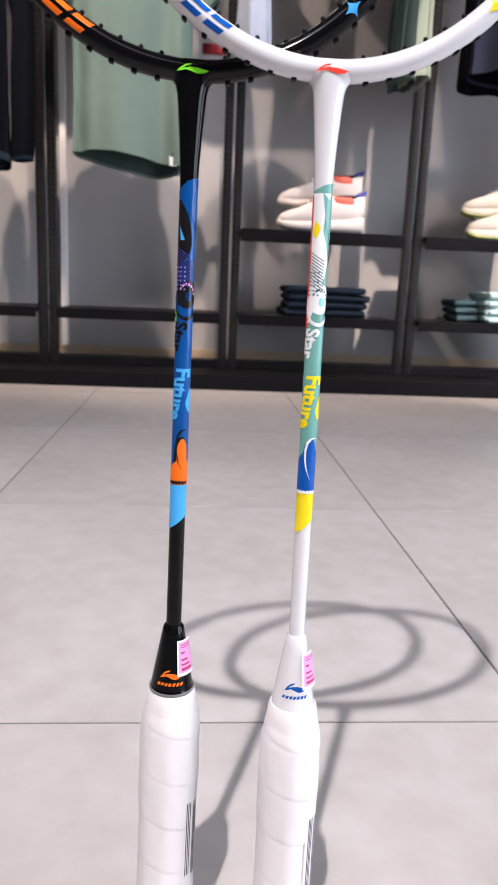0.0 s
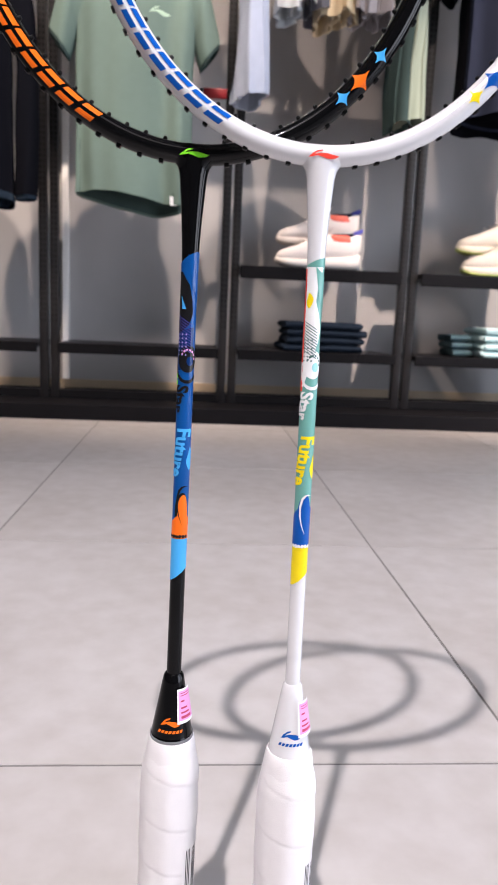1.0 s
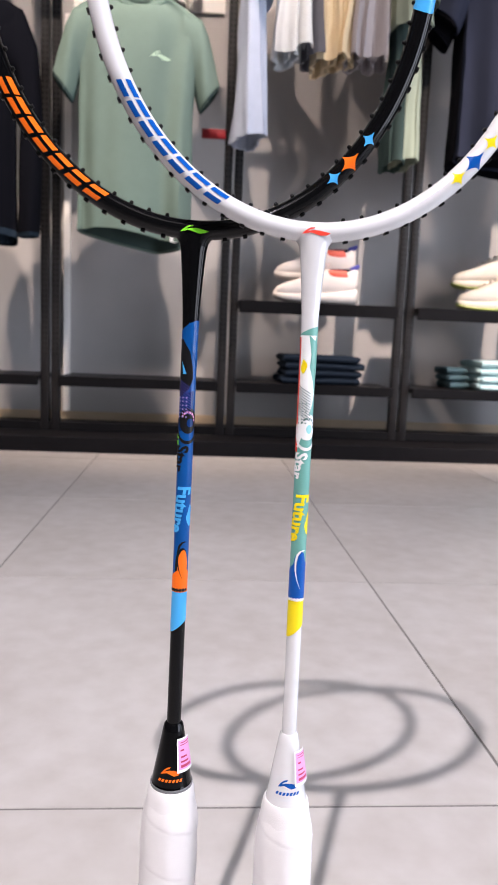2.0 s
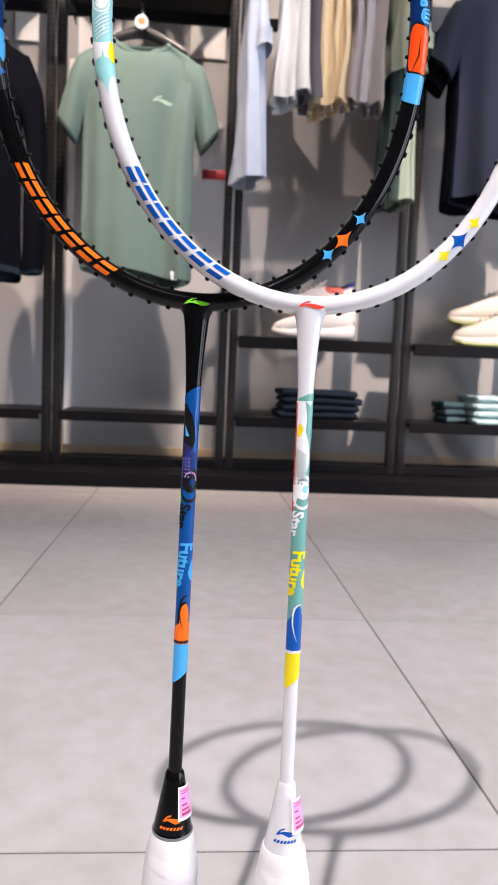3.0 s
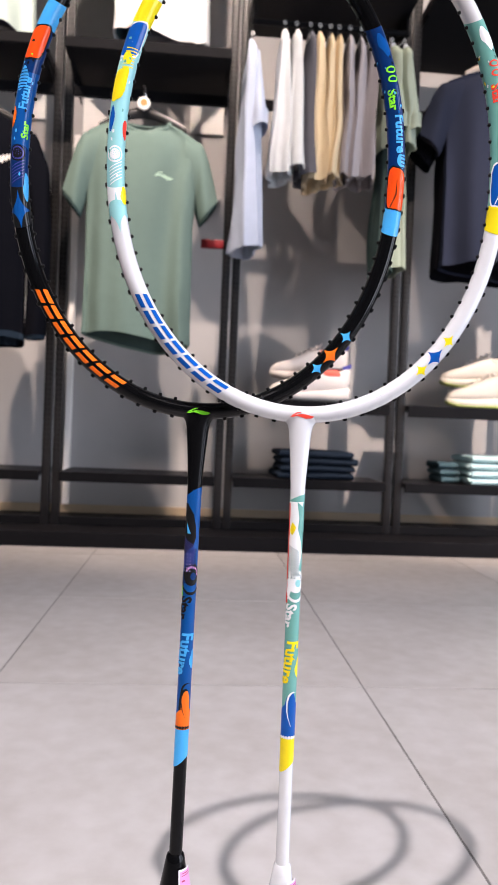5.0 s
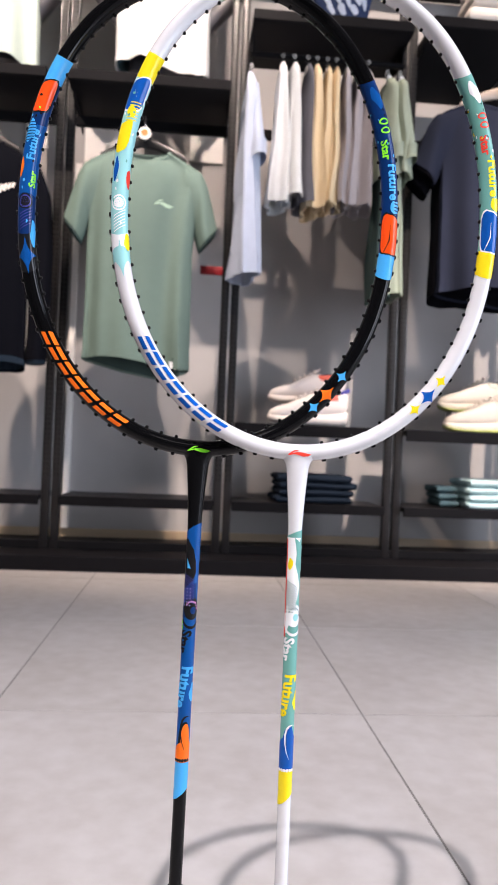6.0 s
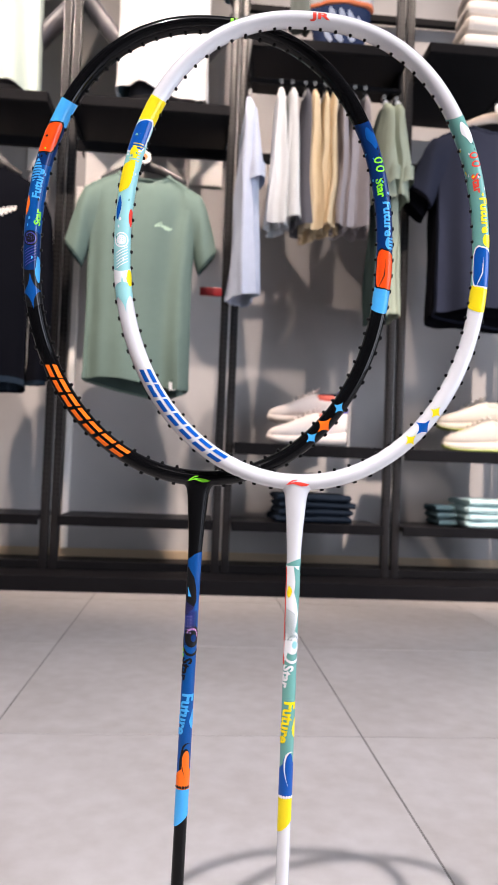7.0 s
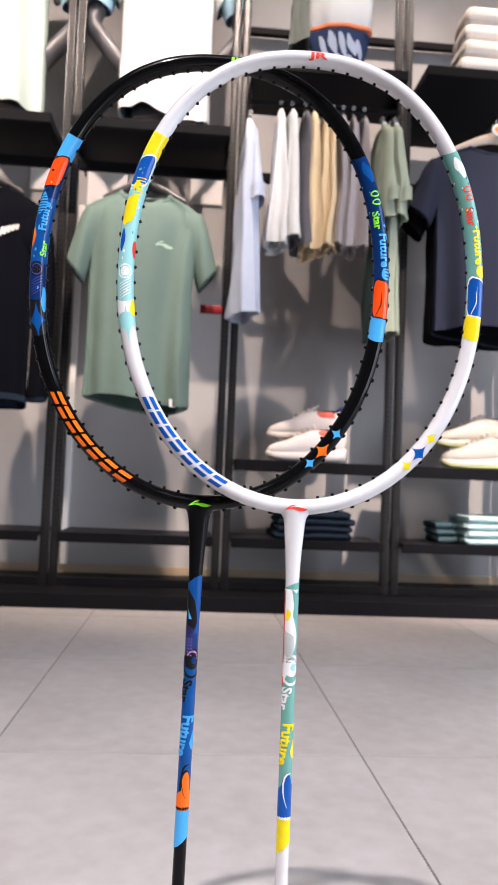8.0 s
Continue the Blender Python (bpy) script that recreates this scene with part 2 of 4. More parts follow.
def shelf(x0, x1, y0, y1, z, thick, label, frame_bar=0.0):
    t = thing("shelf", ((x0 + x1) / 2, y1, z), label, "shelf", "shelves of the display rack")
    w, dp = (x1 - x0) / 2, y1 - y0
    part("board", boxm(-w, w, -dp + 0.004, 0, -thick, 0, bevel=0.002), M_BOARD, t, smooth=False)
    part("front_lip", boxm(-w, w, -dp - 0.008, -dp + 0.003, -thick - frame_bar, 0.001, bevel=0.002), M_STEEL, t, smooth=False)
    for s in (-1, 1) if not frame_bar else ():
        bm = bmesh.new()
        xa = s * (w - 0.006)
        vs = [bm.verts.new((xa + dx, y, zz)) for dx in (-0.002, 0.002) for y, zz in ((0, -thick - 0.001), (-dp * 0.75, -thick - 0.001), (-dp * 0.75, -thick - 0.012), (0, -thick - 0.05))]
        for q in ((0, 1, 2, 3), (7, 6, 5, 4), (0, 4, 5, 1), (1, 5, 6, 2), (2, 6, 7, 3), (3, 7, 4, 0)):
            bm.faces.new([vs[i] for i in q])
        part("bracket", bm, M_STEEL, t, smooth=False)
    return t


HI, LO, MID = "charcoal shelf board with a steel lip above hanging clothes", "low charcoal shelf board between black uprights", "charcoal shelf board carrying shoes between black uprights"
shelf(-1.085, -0.532, 2.40, UP_Y + 0.14, 1.70, 0.035, HI)
shelf(-0.462, 0.090, 2.40, UP_Y + 0.14, 1.70, 0.035, HI)
shelf(0.158, 0.722, 2.40, UP_Y + 0.14, 1.955, 0.035, HI)
shelf(0.792, 1.344, 2.40, WALL_Y - 0.05, 1.985, 0.035, HI)
for x0, x1 in ((-1.085, -0.531), (-0.462, 0.089), (0.158, 0.722), (0.792, 1.344)):
    shelf(x0, x1, UP_Y - 0.03, UP_Y + 0.24, 0.25, 0.018, LO, 0.016)
for x0, x1 in ((0.158, 0.722), (0.792, 1.344)):
    shelf(x0, x1, UP_Y - 0.03, UP_Y + 0.24, 0.537, 0.018, MID, 0.024)


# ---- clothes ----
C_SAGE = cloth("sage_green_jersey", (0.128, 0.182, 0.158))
# own colour of the green trousers; also the shade inside the sage shirt
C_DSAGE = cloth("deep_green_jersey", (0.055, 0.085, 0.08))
C_NAVY = cloth("slate_navy_jersey", (0.021, 0.025, 0.042))
C_INK = cloth("black_jersey", (0.005, 0.005, 0.007))
C_JACKET = cloth("dark_navy_knit", (0.0042, 0.0046, 0.007))
C_JEDGE = cloth("blue_grey_knit", (0.018, 0.028, 0.042))
C_LILAC = cloth("pale_lilac_jersey", (0.42, 0.47, 0.58))
C_WHITE = cloth("white_jersey", (0.62, 0.63, 0.63), 0.06)
C_MINT = cloth("mint_white_jersey", (0.56, 0.64, 0.56), 0.06)
C_CREAM = cloth("cream_cotton", (0.64, 0.51, 0.33))
C_OFFW = cloth("off_white_cotton", (0.60, 0.62, 0.63))
C_TAUPE = cloth("taupe_cotton", (0.36, 0.33, 0.34))
C_GREY = cloth("grey_cotton", (0.12, 0.12, 0.14))
C_PALEG = cloth("pale_green_jersey", (0.33, 0.38, 0.30))
C_DENIM = cloth("dark_denim", (0.014, 0.021, 0.033), 0.4)
C_AQUA = cloth("pale_aqua_jersey", (0.48, 0.66, 0.68))
# dark tone for shirt insides and for the aqua pile's shaded side
C_TEALD = cloth("grey_teal_jersey", (0.07, 0.12, 0.14))
C_SKY = cloth("light_blue_jersey", (0.36, 0.55, 0.68))
C_FLEECE = cloth("cream_fleece", (0.74, 0.68, 0.62))
M_FORM = material("satin_grey_fibreglass", (0.085, 0.082, 0.092), 0.4, 0.0, 0.08, 20, 0)
M_RED = material("red_plastic", (0.26, 0.010, 0.016), 0.45, 0, 0.06, 40, 0)
M_DISC = material("white_plastic_disc", (0.82, 0.80, 0.76), 0.35, 0, 0.03, 40, 0)
M_ODISC = material("orange_plastic_disc", (0.80, 0.25, 0.08), 0.35, 0, 0.03, 40, 0)
M_WOODH = material("pale_wood_hanger", (0.46, 0.37, 0.30), 0.4, 0, 0.12, 60, 0.03, 200, stretch=(1, 1, 5))
M_BHANG = material("black_plastic_hanger", (0.012, 0.012, 0.013), 0.35, 0, 0.1, 60, 0)


# white of the plates that imitate light patches, and of the pale strip
C_PLATE = material("pale_plate_white", (0.88, 0.85, 0.82), 0.5, 0, 0.03, 20, 0)


def fold(f, t, seed, amp):
    """Hanging folds: deeper towards the hem."""
    g = 0.0
    for k, w in ((5, 0.9), (8, 0.5), (13, 0.16)):
        g += w * math.sin(k * f + seed * (1.3 + k) + 1.6 * math.sin(2.2 * t + seed))
    return amp * g * (0.25 + 0.75 * (1 - t))


def tee(place, half, tall, mats, label, seed=1, turn=0.0, long_sleeve=False, hem_skew=0.0, sleeve=0.268, category="t-shirt", group="shirts on the display rack"):
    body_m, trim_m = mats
    t = thing("t_shirt" if not long_sleeve else "jacket", place, label, category, group)
    t.rotation_euler = (0, 0, radians(turn))
    k, arm = tall / 0.75, half / 0.1875
    prof = [(0.0, half, 0.075), (0.10, half * 0.995, 0.07), (0.22, half * 0.985, 0.065), (0.34, half * 0.985, 0.065), (0.44, half * 0.99, 0.066), (0.50, half * 1.0, 0.066), (0.56, half * 1.02, 0.064), (0.62, half * 1.07, 0.058), (0.665, half * 1.10, 0.05), (0.695, half * 1.02, 0.04), (0.715, half * 0.84, 0.034), (0.735, half * 0.62, 0.03), (0.75, half * 0.47, 0.034)]
    zz = np.linspace(0, 0.75, 44)
    n = 72

    def ring(z, grow=0.0):
        w = float(np.interp(z, [p[0] for p in prof], [p[1] for p in prof])) + grow
        d = float(np.interp(z, [p[0] for p in prof], [p[2] for p in prof])) + grow
        r = []
        for i in range(n):
            f = 2 * math.pi * i / n
            c, s = math.cos(f), math.sin(f)
            x = w * math.copysign(abs(c) ** 0.8, c)
            y = d * math.copysign(abs(s) ** 0.8, s) + fold(f, z / 0.75, seed, 0.023) * (0.4 + 0.6 * abs(s))
            y += 0.007 * noise.noise(Vector((x * 6 + seed, z * 4, s * 2)))
            x += 0.004 * noise.noise(Vector((z * 9, seed + s, 3.1)))
            neck = max(0.0, 1 - abs(x) / (half * 0.5)) if z > 0.70 and s < 0 else 0.0
            r.append((x, y, k * (z - 0.055 * neck * (z - 0.70) / 0.05) + hem_skew * x / half * (1 - z / 0.75) + 0.006 * math.sin(3 * f + seed) * (1 - z / 0.75) - 0.030 * max(0.0, s) * (1 - z / 0.75) ** 3))
        return r
    rings = [ring(z, -0.004) for z in (0.30, 0.2, 0.1, 0.03)] + [ring(0.001, -0.003)] + [ring(z) for z in zz]
    body = part("body", loft(bmesh.new(), rings), body_m, t)
    part("hem", loft(bmesh.new(), [ring(z, g) for z, g in ((0.0, -0.0035), (-0.001, 0.0008), (0.010, 0.0012), (0.020, 0.0010), (0.0205, -0.001))]), trim_m if long_sleeve else body_m, t)
    # inner layer seen under the hem; on t-shirts its dark colour paints inside shade
    part("inner_shade_trim", loft(bmesh.new(), [ring(z, -0.009) for z in (0.006, 0.04, 0.1, 0.25)]), trim_m, t)
    for s in (-1, 1):
        if long_sleeve:
            upper = [(0.145, 0.712), (0.207, 0.690), (0.250, 0.58), (0.262, 0.40), (0.262, 0.20), (0.255, 0.02)]
            lower = [(0.145, 0.50), (0.187, 0.475), (0.200, 0.40), (0.192, 0.25), (0.190, 0.10), (0.185, 0.015)]
        else:
            upper = [(0.145, 0.714), (0.205, 0.693), (0.228, 0.645), (0.250, 0.565), (0.268, 0.493)]
            lower = [(0.145, 0.50), (0.183, 0.476), (0.188, 0.458), (0.194, 0.435), (0.203, 0.412)]
        rs = []
        for g in np.linspace(0, len(upper) - 1, 22):
            i = min(len(upper) - 2, int(g))
            u = g - i
            hi = Vector((upper[i][0], 0, upper[i][1])).lerp(Vector((upper[i + 1][0], 0, upper[i + 1][1])), u)
            lw = Vector((lower[i][0], 0, lower[i][1])).lerp(Vector((lower[i + 1][0], 0, lower[i + 1][1])), u)
            for q in (hi, lw):
                q.x = (q.x if q.x < 0.187 else 0.187 + (q.x - 0.187) * sleeve / 0.268) * arm
            c, up = (hi + lw) / 2, (hi - lw) / 2
            ring_pts = []
            for j in range(30):
                f = 2 * math.pi * j / 30
                q = c + up * math.cos(f) + Vector((0, 1, 0)) * ((0.040 + 0.006 * min(1.0, g / 2)) * math.sin(f) + 0.005 * math.sin(3 * f + g * 0.9 + seed))
                q.x, q.z = q.x * s, q.z * k
                ring_pts.append(q)
            rs.append(ring_pts)
        inner = [[c + (q - c) * 0.93 for q in rs[m]] for m, c in ((-1, sum(rs[-1], Vector()) / 30), (-5, sum(rs[-5], Vector()) / 30))]
        part("sleeve", loft(bmesh.new(), rs + inner), body_m, t)
        # ring inside the cuff; on t-shirts the cuff's shade is put into its colour
        part("sleeve_shade_trim", loft(bmesh.new(), [[c + (q - c) * 0.92 + Vector((0, 0, dz)) for q in rs[m]] for m, c, dz in ((-1, sum(rs[-1], Vector()) / 30, -0.012), (-4, sum(rs[-4], Vector()) / 30, 0))]), trim_m, t)
    # collar
    col = []
    for i in range(40):
        f = 2 * math.pi * i / 40
        col.append((half * 0.47 * math.cos(f), 0.036 * math.sin(f), k * (0.748 - (0.050 if math.sin(f) < 0 else 0.004) * abs(math.sin(f)) ** 1.2)))
    part("collar", sweep(col, 0.008, 8, True), body_m, t)
    return t


def hanger(place, half, wood, label, reach=0.12, disc=True):
    """A clothes hanger with a round disc on its neck, hooked on a short arm."""
    t = thing("clothes_hanger", place, label, "hanger", "hangers on the display rack")
    m = M_WOODH if wood else M_BHANG
    pts = [(half * g, 0.012 * (1 - abs(g)), 0.062 * (1 - abs(g) ** 1.4) - 0.01) for g in np.linspace(-1, 1, 17)]
    rings = []
    for x, y, z in pts:
        w = 0.012 + 0.010 * (1 - abs(x) / half)
        rings.append([(x, y + 0.007 * math.cos(f), z + w * math.sin(f)) for f in [2 * math.pi * i / 12 for i in range(12)]])
    part("yoke", loft(bmesh.new(), rings, True, True, True), m, t)
    hook = [(0, 0, 0.05), (0, 0, 0.10)] + [(0, 0.016 - 0.016 * math.cos(a), 0.115 + 0.016 * math.sin(a)) for a in np.linspace(0, 3.6, 12)]
    part("hook", sweep(hook, 0.0022, 8), M_CHROME, t)
    if disc:
        bm = lathe([(0.020, 0), (0.022, 0.001), (0.022, 0.004), (0.020, 0.005)], 28)
        bmesh.ops.transform(bm, matrix=pose(0, -0.012, 0.072, 90, 0, 0), verts=bm.verts)
        d = part("disc", bm, M_DISC, t, "round white plastic disc")
        bm = lathe([(0.012, 0), (0.012, 0.001)], 20)
        bmesh.ops.transform(bm, matrix=pose(0, -0.0171, 0.074, 90, 0, 0), verts=bm.verts)
        part("disc_print", bm, M_ODISC, d)
    bm = sweep([(0, -0.02, 0.125), (0, reach, 0.125)], 0.005, 10)
    part("arm", bm, M_STEEL, t, "black steel hanging arm")
    return t


def side_garment(name, place, hx_top, hx_bot, depth, tall, mat, label, category, seed=1, sleeve=False, flare=0.0, disc=False):
    """A garment seen edge on, hanging from a rail: narrow, deep, with long soft folds."""
    t = thing(name, place, label, category, "clothes hanging on the rail")
    n, rings = 48, []
    for i in range(34):
        g = i / 33
        z = -tall * g
        w = hx_top + (hx_bot - hx_top) * g ** 0.8
        top = min(1.0, 0.25 + g * 9) if not sleeve else min(1.0, 0.18 + (g * 6) ** 0.7)
        d = depth * (0.35 + 0.65 * top)
        r = []
        for j in range(n):
            f = 2 * math.pi * j / n
            c, s = math.cos(f), math.sin(f)
            wave = 0.30 * math.sin(6 * f + seed + 1.2 * g) + 0.22 * math.sin(11 * f + 2 * seed - g)
            x = w * top ** 0.5 * (math.copysign(abs(c) ** 0.5, c) * (1 + 0.55 * wave * (0.4 + 0.6 * g)))
            x += 0.012 * noise.noise(Vector((seed * 3.7, g * 3, s * 1.5))) + flare * g * g * (-s)
            y = d * math.copysign(abs(s) ** 0.7, s)
            y += 0.013 * min(1.0, 2 * g) * math.sin(4.2 * c + seed * 1.7 + 1.3 * g) * (0.3 + 0.7 * abs(s)) + 0.005 * g * math.sin(9.5 * c + seed)
            r.append((x, y, z + 0.006 * math.sin(2 * f + seed) * g))
        rings.append(r)
    cx = sum(p[0] for p in rings[-1]) / n
    rings.append([(cx + (p[0] - cx) * 0.85, p[1] * 0.95, p[2] + 0.001) for p in rings[-1]])
    rings.append([(cx + (p[0] - cx) * 0.8, p[1] * 0.93, p[2] + 0.09) for p in rings[-1]])
    part("body", loft(bmesh.new(), rings, True, True, False), mat, t)
    if sleeve:
        rs = []
        for i in range(14):
            g = i / 13
            z = -0.05 - 0.26 * g
            rs.append([(0.34 * hx_bot + 0.012 * g + (0.012 + 0.022 * g) * math.cos(f), -depth * 0.28 - 0.02 * g + (0.05 + 0.03 * g) * math.sin(f), z + 0.012 * math.cos(f) * g) for f in [2 * math.pi * j / 24 for j in range(24)]])
        inner = [[(x * 0.98 + 0.001, y * 0.98, z + dz) for x, y, z in rs[-1]] for dz in (0.001, 0.05)]
        part("sleeve", loft(bmesh.new(), rs + inner, True, True, False), mat, t)
    # clip hanger: a hook over the rail and a small ring
    part("hook", sweep([(0, 0, -0.012), (0, 0, 0.025)] + [(0, 0.013 - 0.013 * math.cos(a), 0.038 + 0.013 * math.sin(a)) for a in np.linspace(0, 3.7, 10)], 0.0018, 8), M_CHROME, t)
    # white instead of chrome: the ring's glint is put into its colour
    part("ring", sweep([(0.0048 * math.cos(a), -0.016, 0.036 + 0.0068 * math.sin(a)) for a in np.linspace(0, 2 * math.pi, 16, endpoint=False)], 0.0013, 6, True), M_DISC, t, "small bright ring")
    if disc:
        bm = lathe([(0.0, 0.0), (0.015, 0.0), (0.0165, 0.001), (0.0165, 0.004), (0.015, 0.005), (0.0, 0.005)], 24)
        bmesh.ops.remove_doubles(bm, verts=bm.verts, dist=1e-6)
        bmesh.ops.transform(bm, matrix=pose(0.004, -0.024, 0.004, 90, 0, 40), verts=bm.verts)
        part("disc", bm, M_DISC, t, "round white plastic disc")
    part("clip", boxm(-0.008, 0.008, -depth * 0.34, depth * 0.34, -0.016, -0.002, bevel=0.003), M_DISC, t)
    return t


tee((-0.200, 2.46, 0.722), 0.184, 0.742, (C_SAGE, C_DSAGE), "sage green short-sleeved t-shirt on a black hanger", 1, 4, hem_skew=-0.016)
sage = bpy.data.objects["t_shirt"]
part("chest_mark", laid_on(polygon([(u * 0.033 + 0.072, v * 0.026 + 0.545) for u, v in MARK], 0.006), bpy.data.objects["body"], 0.0012), cloth("pale_green_print", (0.38, 0.52, 0.40)), sage, "pale green printed mark")
tag = polygon([(0.112, 0.008), (0.134, 0.006), (0.136, -0.022), (0.114, -0.020)], 0.01)
for v in tag.verts:
    v.co = (v.co.x, -0.066, v.co.y)
part("care_label", tag, C_WHITE, sage, "small white label at the hem")
hanger((-0.202, 2.47, 1.452), 0.150, False, "black hanger with a round white disc holding a green shirt", 0.09)
tee((-0.775, 2.46, 0.70), 0.195, 0.76, (C_JACKET, C_JEDGE), "dark navy long-sleeved jacket hanging on the rack", 4, 6, True, category="jacket")
jk = bpy.data.objects["jacket"]
jbody = next(o for o in jk.children if o.name.startswith("body"))
for i in range(5):
    bm = polygon([(0.078 + 0.013 * i + 0.3 * dz, 0.565 + 0.008 * i + dz) for dz in (0, 0.034 - 0.004 * i)] + [(0.087 + 0.013 * i + 0.3 * dz, 0.563 + 0.008 * i + dz) for dz in (0.034 - 0.004 * i, 0)], 0.01)
    part("chest_print", laid_on(bm, jbody, 0.0012), C_FLEECE, jk)
hanger((-0.775, 2.47, 1.447), 0.150, False, "black hanger with a round white disc holding a jacket", 0.09)
tee((1.085, 2.45, 1.034), 0.232, 0.69, (C_NAVY, C_INK), "slate navy short-sleeved t-shirt on a pale hanger", 7, -3, sleeve=0.262)
tee((1.062, 2.50, 1.022), 0.222, 0.665, (C_INK, C_INK), "black short-sleeved t-shirt hanging behind a navy one", 9, -3, sleeve=0.272)
hanger((1.074, 2.45, 1.714), 0.160, True, "pale wooden hanger with a round white disc", 0.12)

# rail under the shelf with clothes edge on
rail = thing("hanging_rail", (0.44, 2.50, 1.855), "black steel clothes rail under the shelf", "rail")
part("bar", sweep([(-0.281, 0, 0), (0.281, 0, 0)], 0.0095, 12), M_STEEL, rail)
for s in (-1, 1):
    part("rail_bracket", boxm(s * 0.272 - 0.004, s * 0.272 + 0.004, -0.012, 0.079, -0.014, 0.062, bevel=0.001), M_STEEL, rail, smooth=False)
side_garment("t_shirt", (0.160, 2.455, 1.745), 0.020, 0.044, 0.10, 0.705, C_LILAC, "pale lilac t-shirt hanging edge on", "t-shirt", 3, True, 0.02)
ROW = [(0.286, 0.030, 0.50, C_OFFW, "white", 1), (0.327, 0.026, 0.485, C_OFFW, "white", 5), (0.376, 0.018, 0.50, C_GREY, "dark grey", 2), (0.410, 0.026, 0.515, C_CREAM, "cream", 8), (0.447, 0.020, 0.505, C_CREAM, "cream", 4), (0.479, 0.022, 0.50, C_CREAM, "cream", 6), (0.517, 0.022, 0.495, C_TAUPE, "taupe", 7), (0.557, 0.022, 0.50, C_TAUPE, "taupe", 3), (0.596, 0.022, 0.495, C_TAUPE, "taupe", 9)]
for x, hx, tall, mat, colour, seed in ROW:
    side_garment("trousers", (x - 0.012, 2.50, 1.815), hx * 0.42, hx * 1.22, 0.075 + 0.008 * (seed % 3), tall, mat, colour + " cotton trousers clipped to the rail edge on", "trousers", seed, False, 0.014 * ((seed % 3) - 1))
side_garment("t_shirt", (0.655, 2.50, 1.785), 0.016, 0.030, 0.10, 0.36, C_PALEG, "pale green t-shirt hanging edge on", "t-shirt", 2, True, 0.012, True)
side_garment("t_shirt", (0.700, 2.50, 1.785), 0.016, 0.034, 0.10, 0.36, C_PALEG, "pale green t-shirt hanging edge on", "t-shirt", 6, True, 0.012, True)
side_garment("trousers", (0.655, 2.53, 1.50), 0.018, 0.030, 0.09, 0.50, C_DSAGE, "dark green trousers hanging edge on", "trousers", 5)
side_garment("trousers", (0.692, 2.53, 1.50), 0.018, 0.030, 0.10, 0.49, C_PALEG, "pale green trousers hanging edge on", "trousers", 4)

# sign on the middle upright
sign = thing("price_holder", (0.068, 2.575, 1.072), "red plastic price holder fixed beside an upright", "sign")
part("plate", boxm(-0.058, 0.024, -0.012, 0.0, 0.0, 0.032, bevel=0.003), M_RED, sign)
part("clip", boxm(0.0, 0.03, 0.001, 0.012, 0.004, 0.028, bevel=0.001), M_STEEL, sign)


# pale plates stand in for light patches on the wall below the upper shelves
for x0, x1, z0, z1 in ((-0.492, -0.325, 1.605, 1.77), (-0.055, 0.085, 1.645, 1.80), (-0.735, -0.645, 1.66, 1.79)):
    tagged(link_mesh("light_patch", boxm(x0, x1, WALL_Y - 0.012, WALL_Y - 0.001, z0, z1, bevel=0.002), C_PLATE, False), "white plate standing in for a patch of light on the wall", "panel", "white wall panels")
# pale vertical strip beside the left uprights
tagged(link_mesh("pale_wall_strip", boxm(-0.522, -0.497, WALL_Y - 0.03, WALL_Y - 0.001, 0.086, 1.60, bevel=0.003), C_PLATE, False), "pale vertical strip on the wall", "profile")


# ---- forms on the upper shelves ----
def mannequin(x, z):
    """A half-body display form with arms bent to its hips, one plain mesh."""
    bm = bmesh.new()
    rings = []
    for g in np.linspace(0, 1, 20):
        w = 0.125 - 0.02 * math.sin(math.pi * min(1, g * 1.6)) + 0.035 * g
        if g > 0.85:
            w *= 1 - (g - 0.85) * 4.2
        rings.append([(w * math.cos(f), 0.38 * w * math.sin(f), 0.13 + 0.80 * g) for f in [2 * math.pi * j / 32 for j in range(32)]])
    loft(bm, rings, True, True, True)
    for s in (-1, 1):
        pts = [(s * 0.14, 0.0, 0.84), (s * 0.20, 0.01, 0.73), (s * 0.262, 0.02, 0.60), (s * 0.292, 0.02, 0.525), (s * 0.285, 0.018, 0.49), (s * 0.250, 0.015, 0.445), (s * 0.20, 0.012, 0.385), (s * 0.15, 0.022, 0.33), (s * 0.10, 0.026, 0.28)]
        sweep(pts, 0.034, 16, False, bm)
    loft(bm, [[(r * math.cos(f), 0.55 * r * math.sin(f), zz) for f in [2 * math.pi * j / 20 for j in range(20)]] for r, zz in ((0.085, 0.0), (0.085, 0.008), (0.012, 0.012), (0.012, 0.15))], True, True, True)
    ob = link_mesh("mannequin", bm, M_FORM)
    ob.location = (x, 2.66, z)
    return tagged(ob, "grey half-body display mannequin standing on a shelf", "mannequin", "mannequins on the upper shelf")


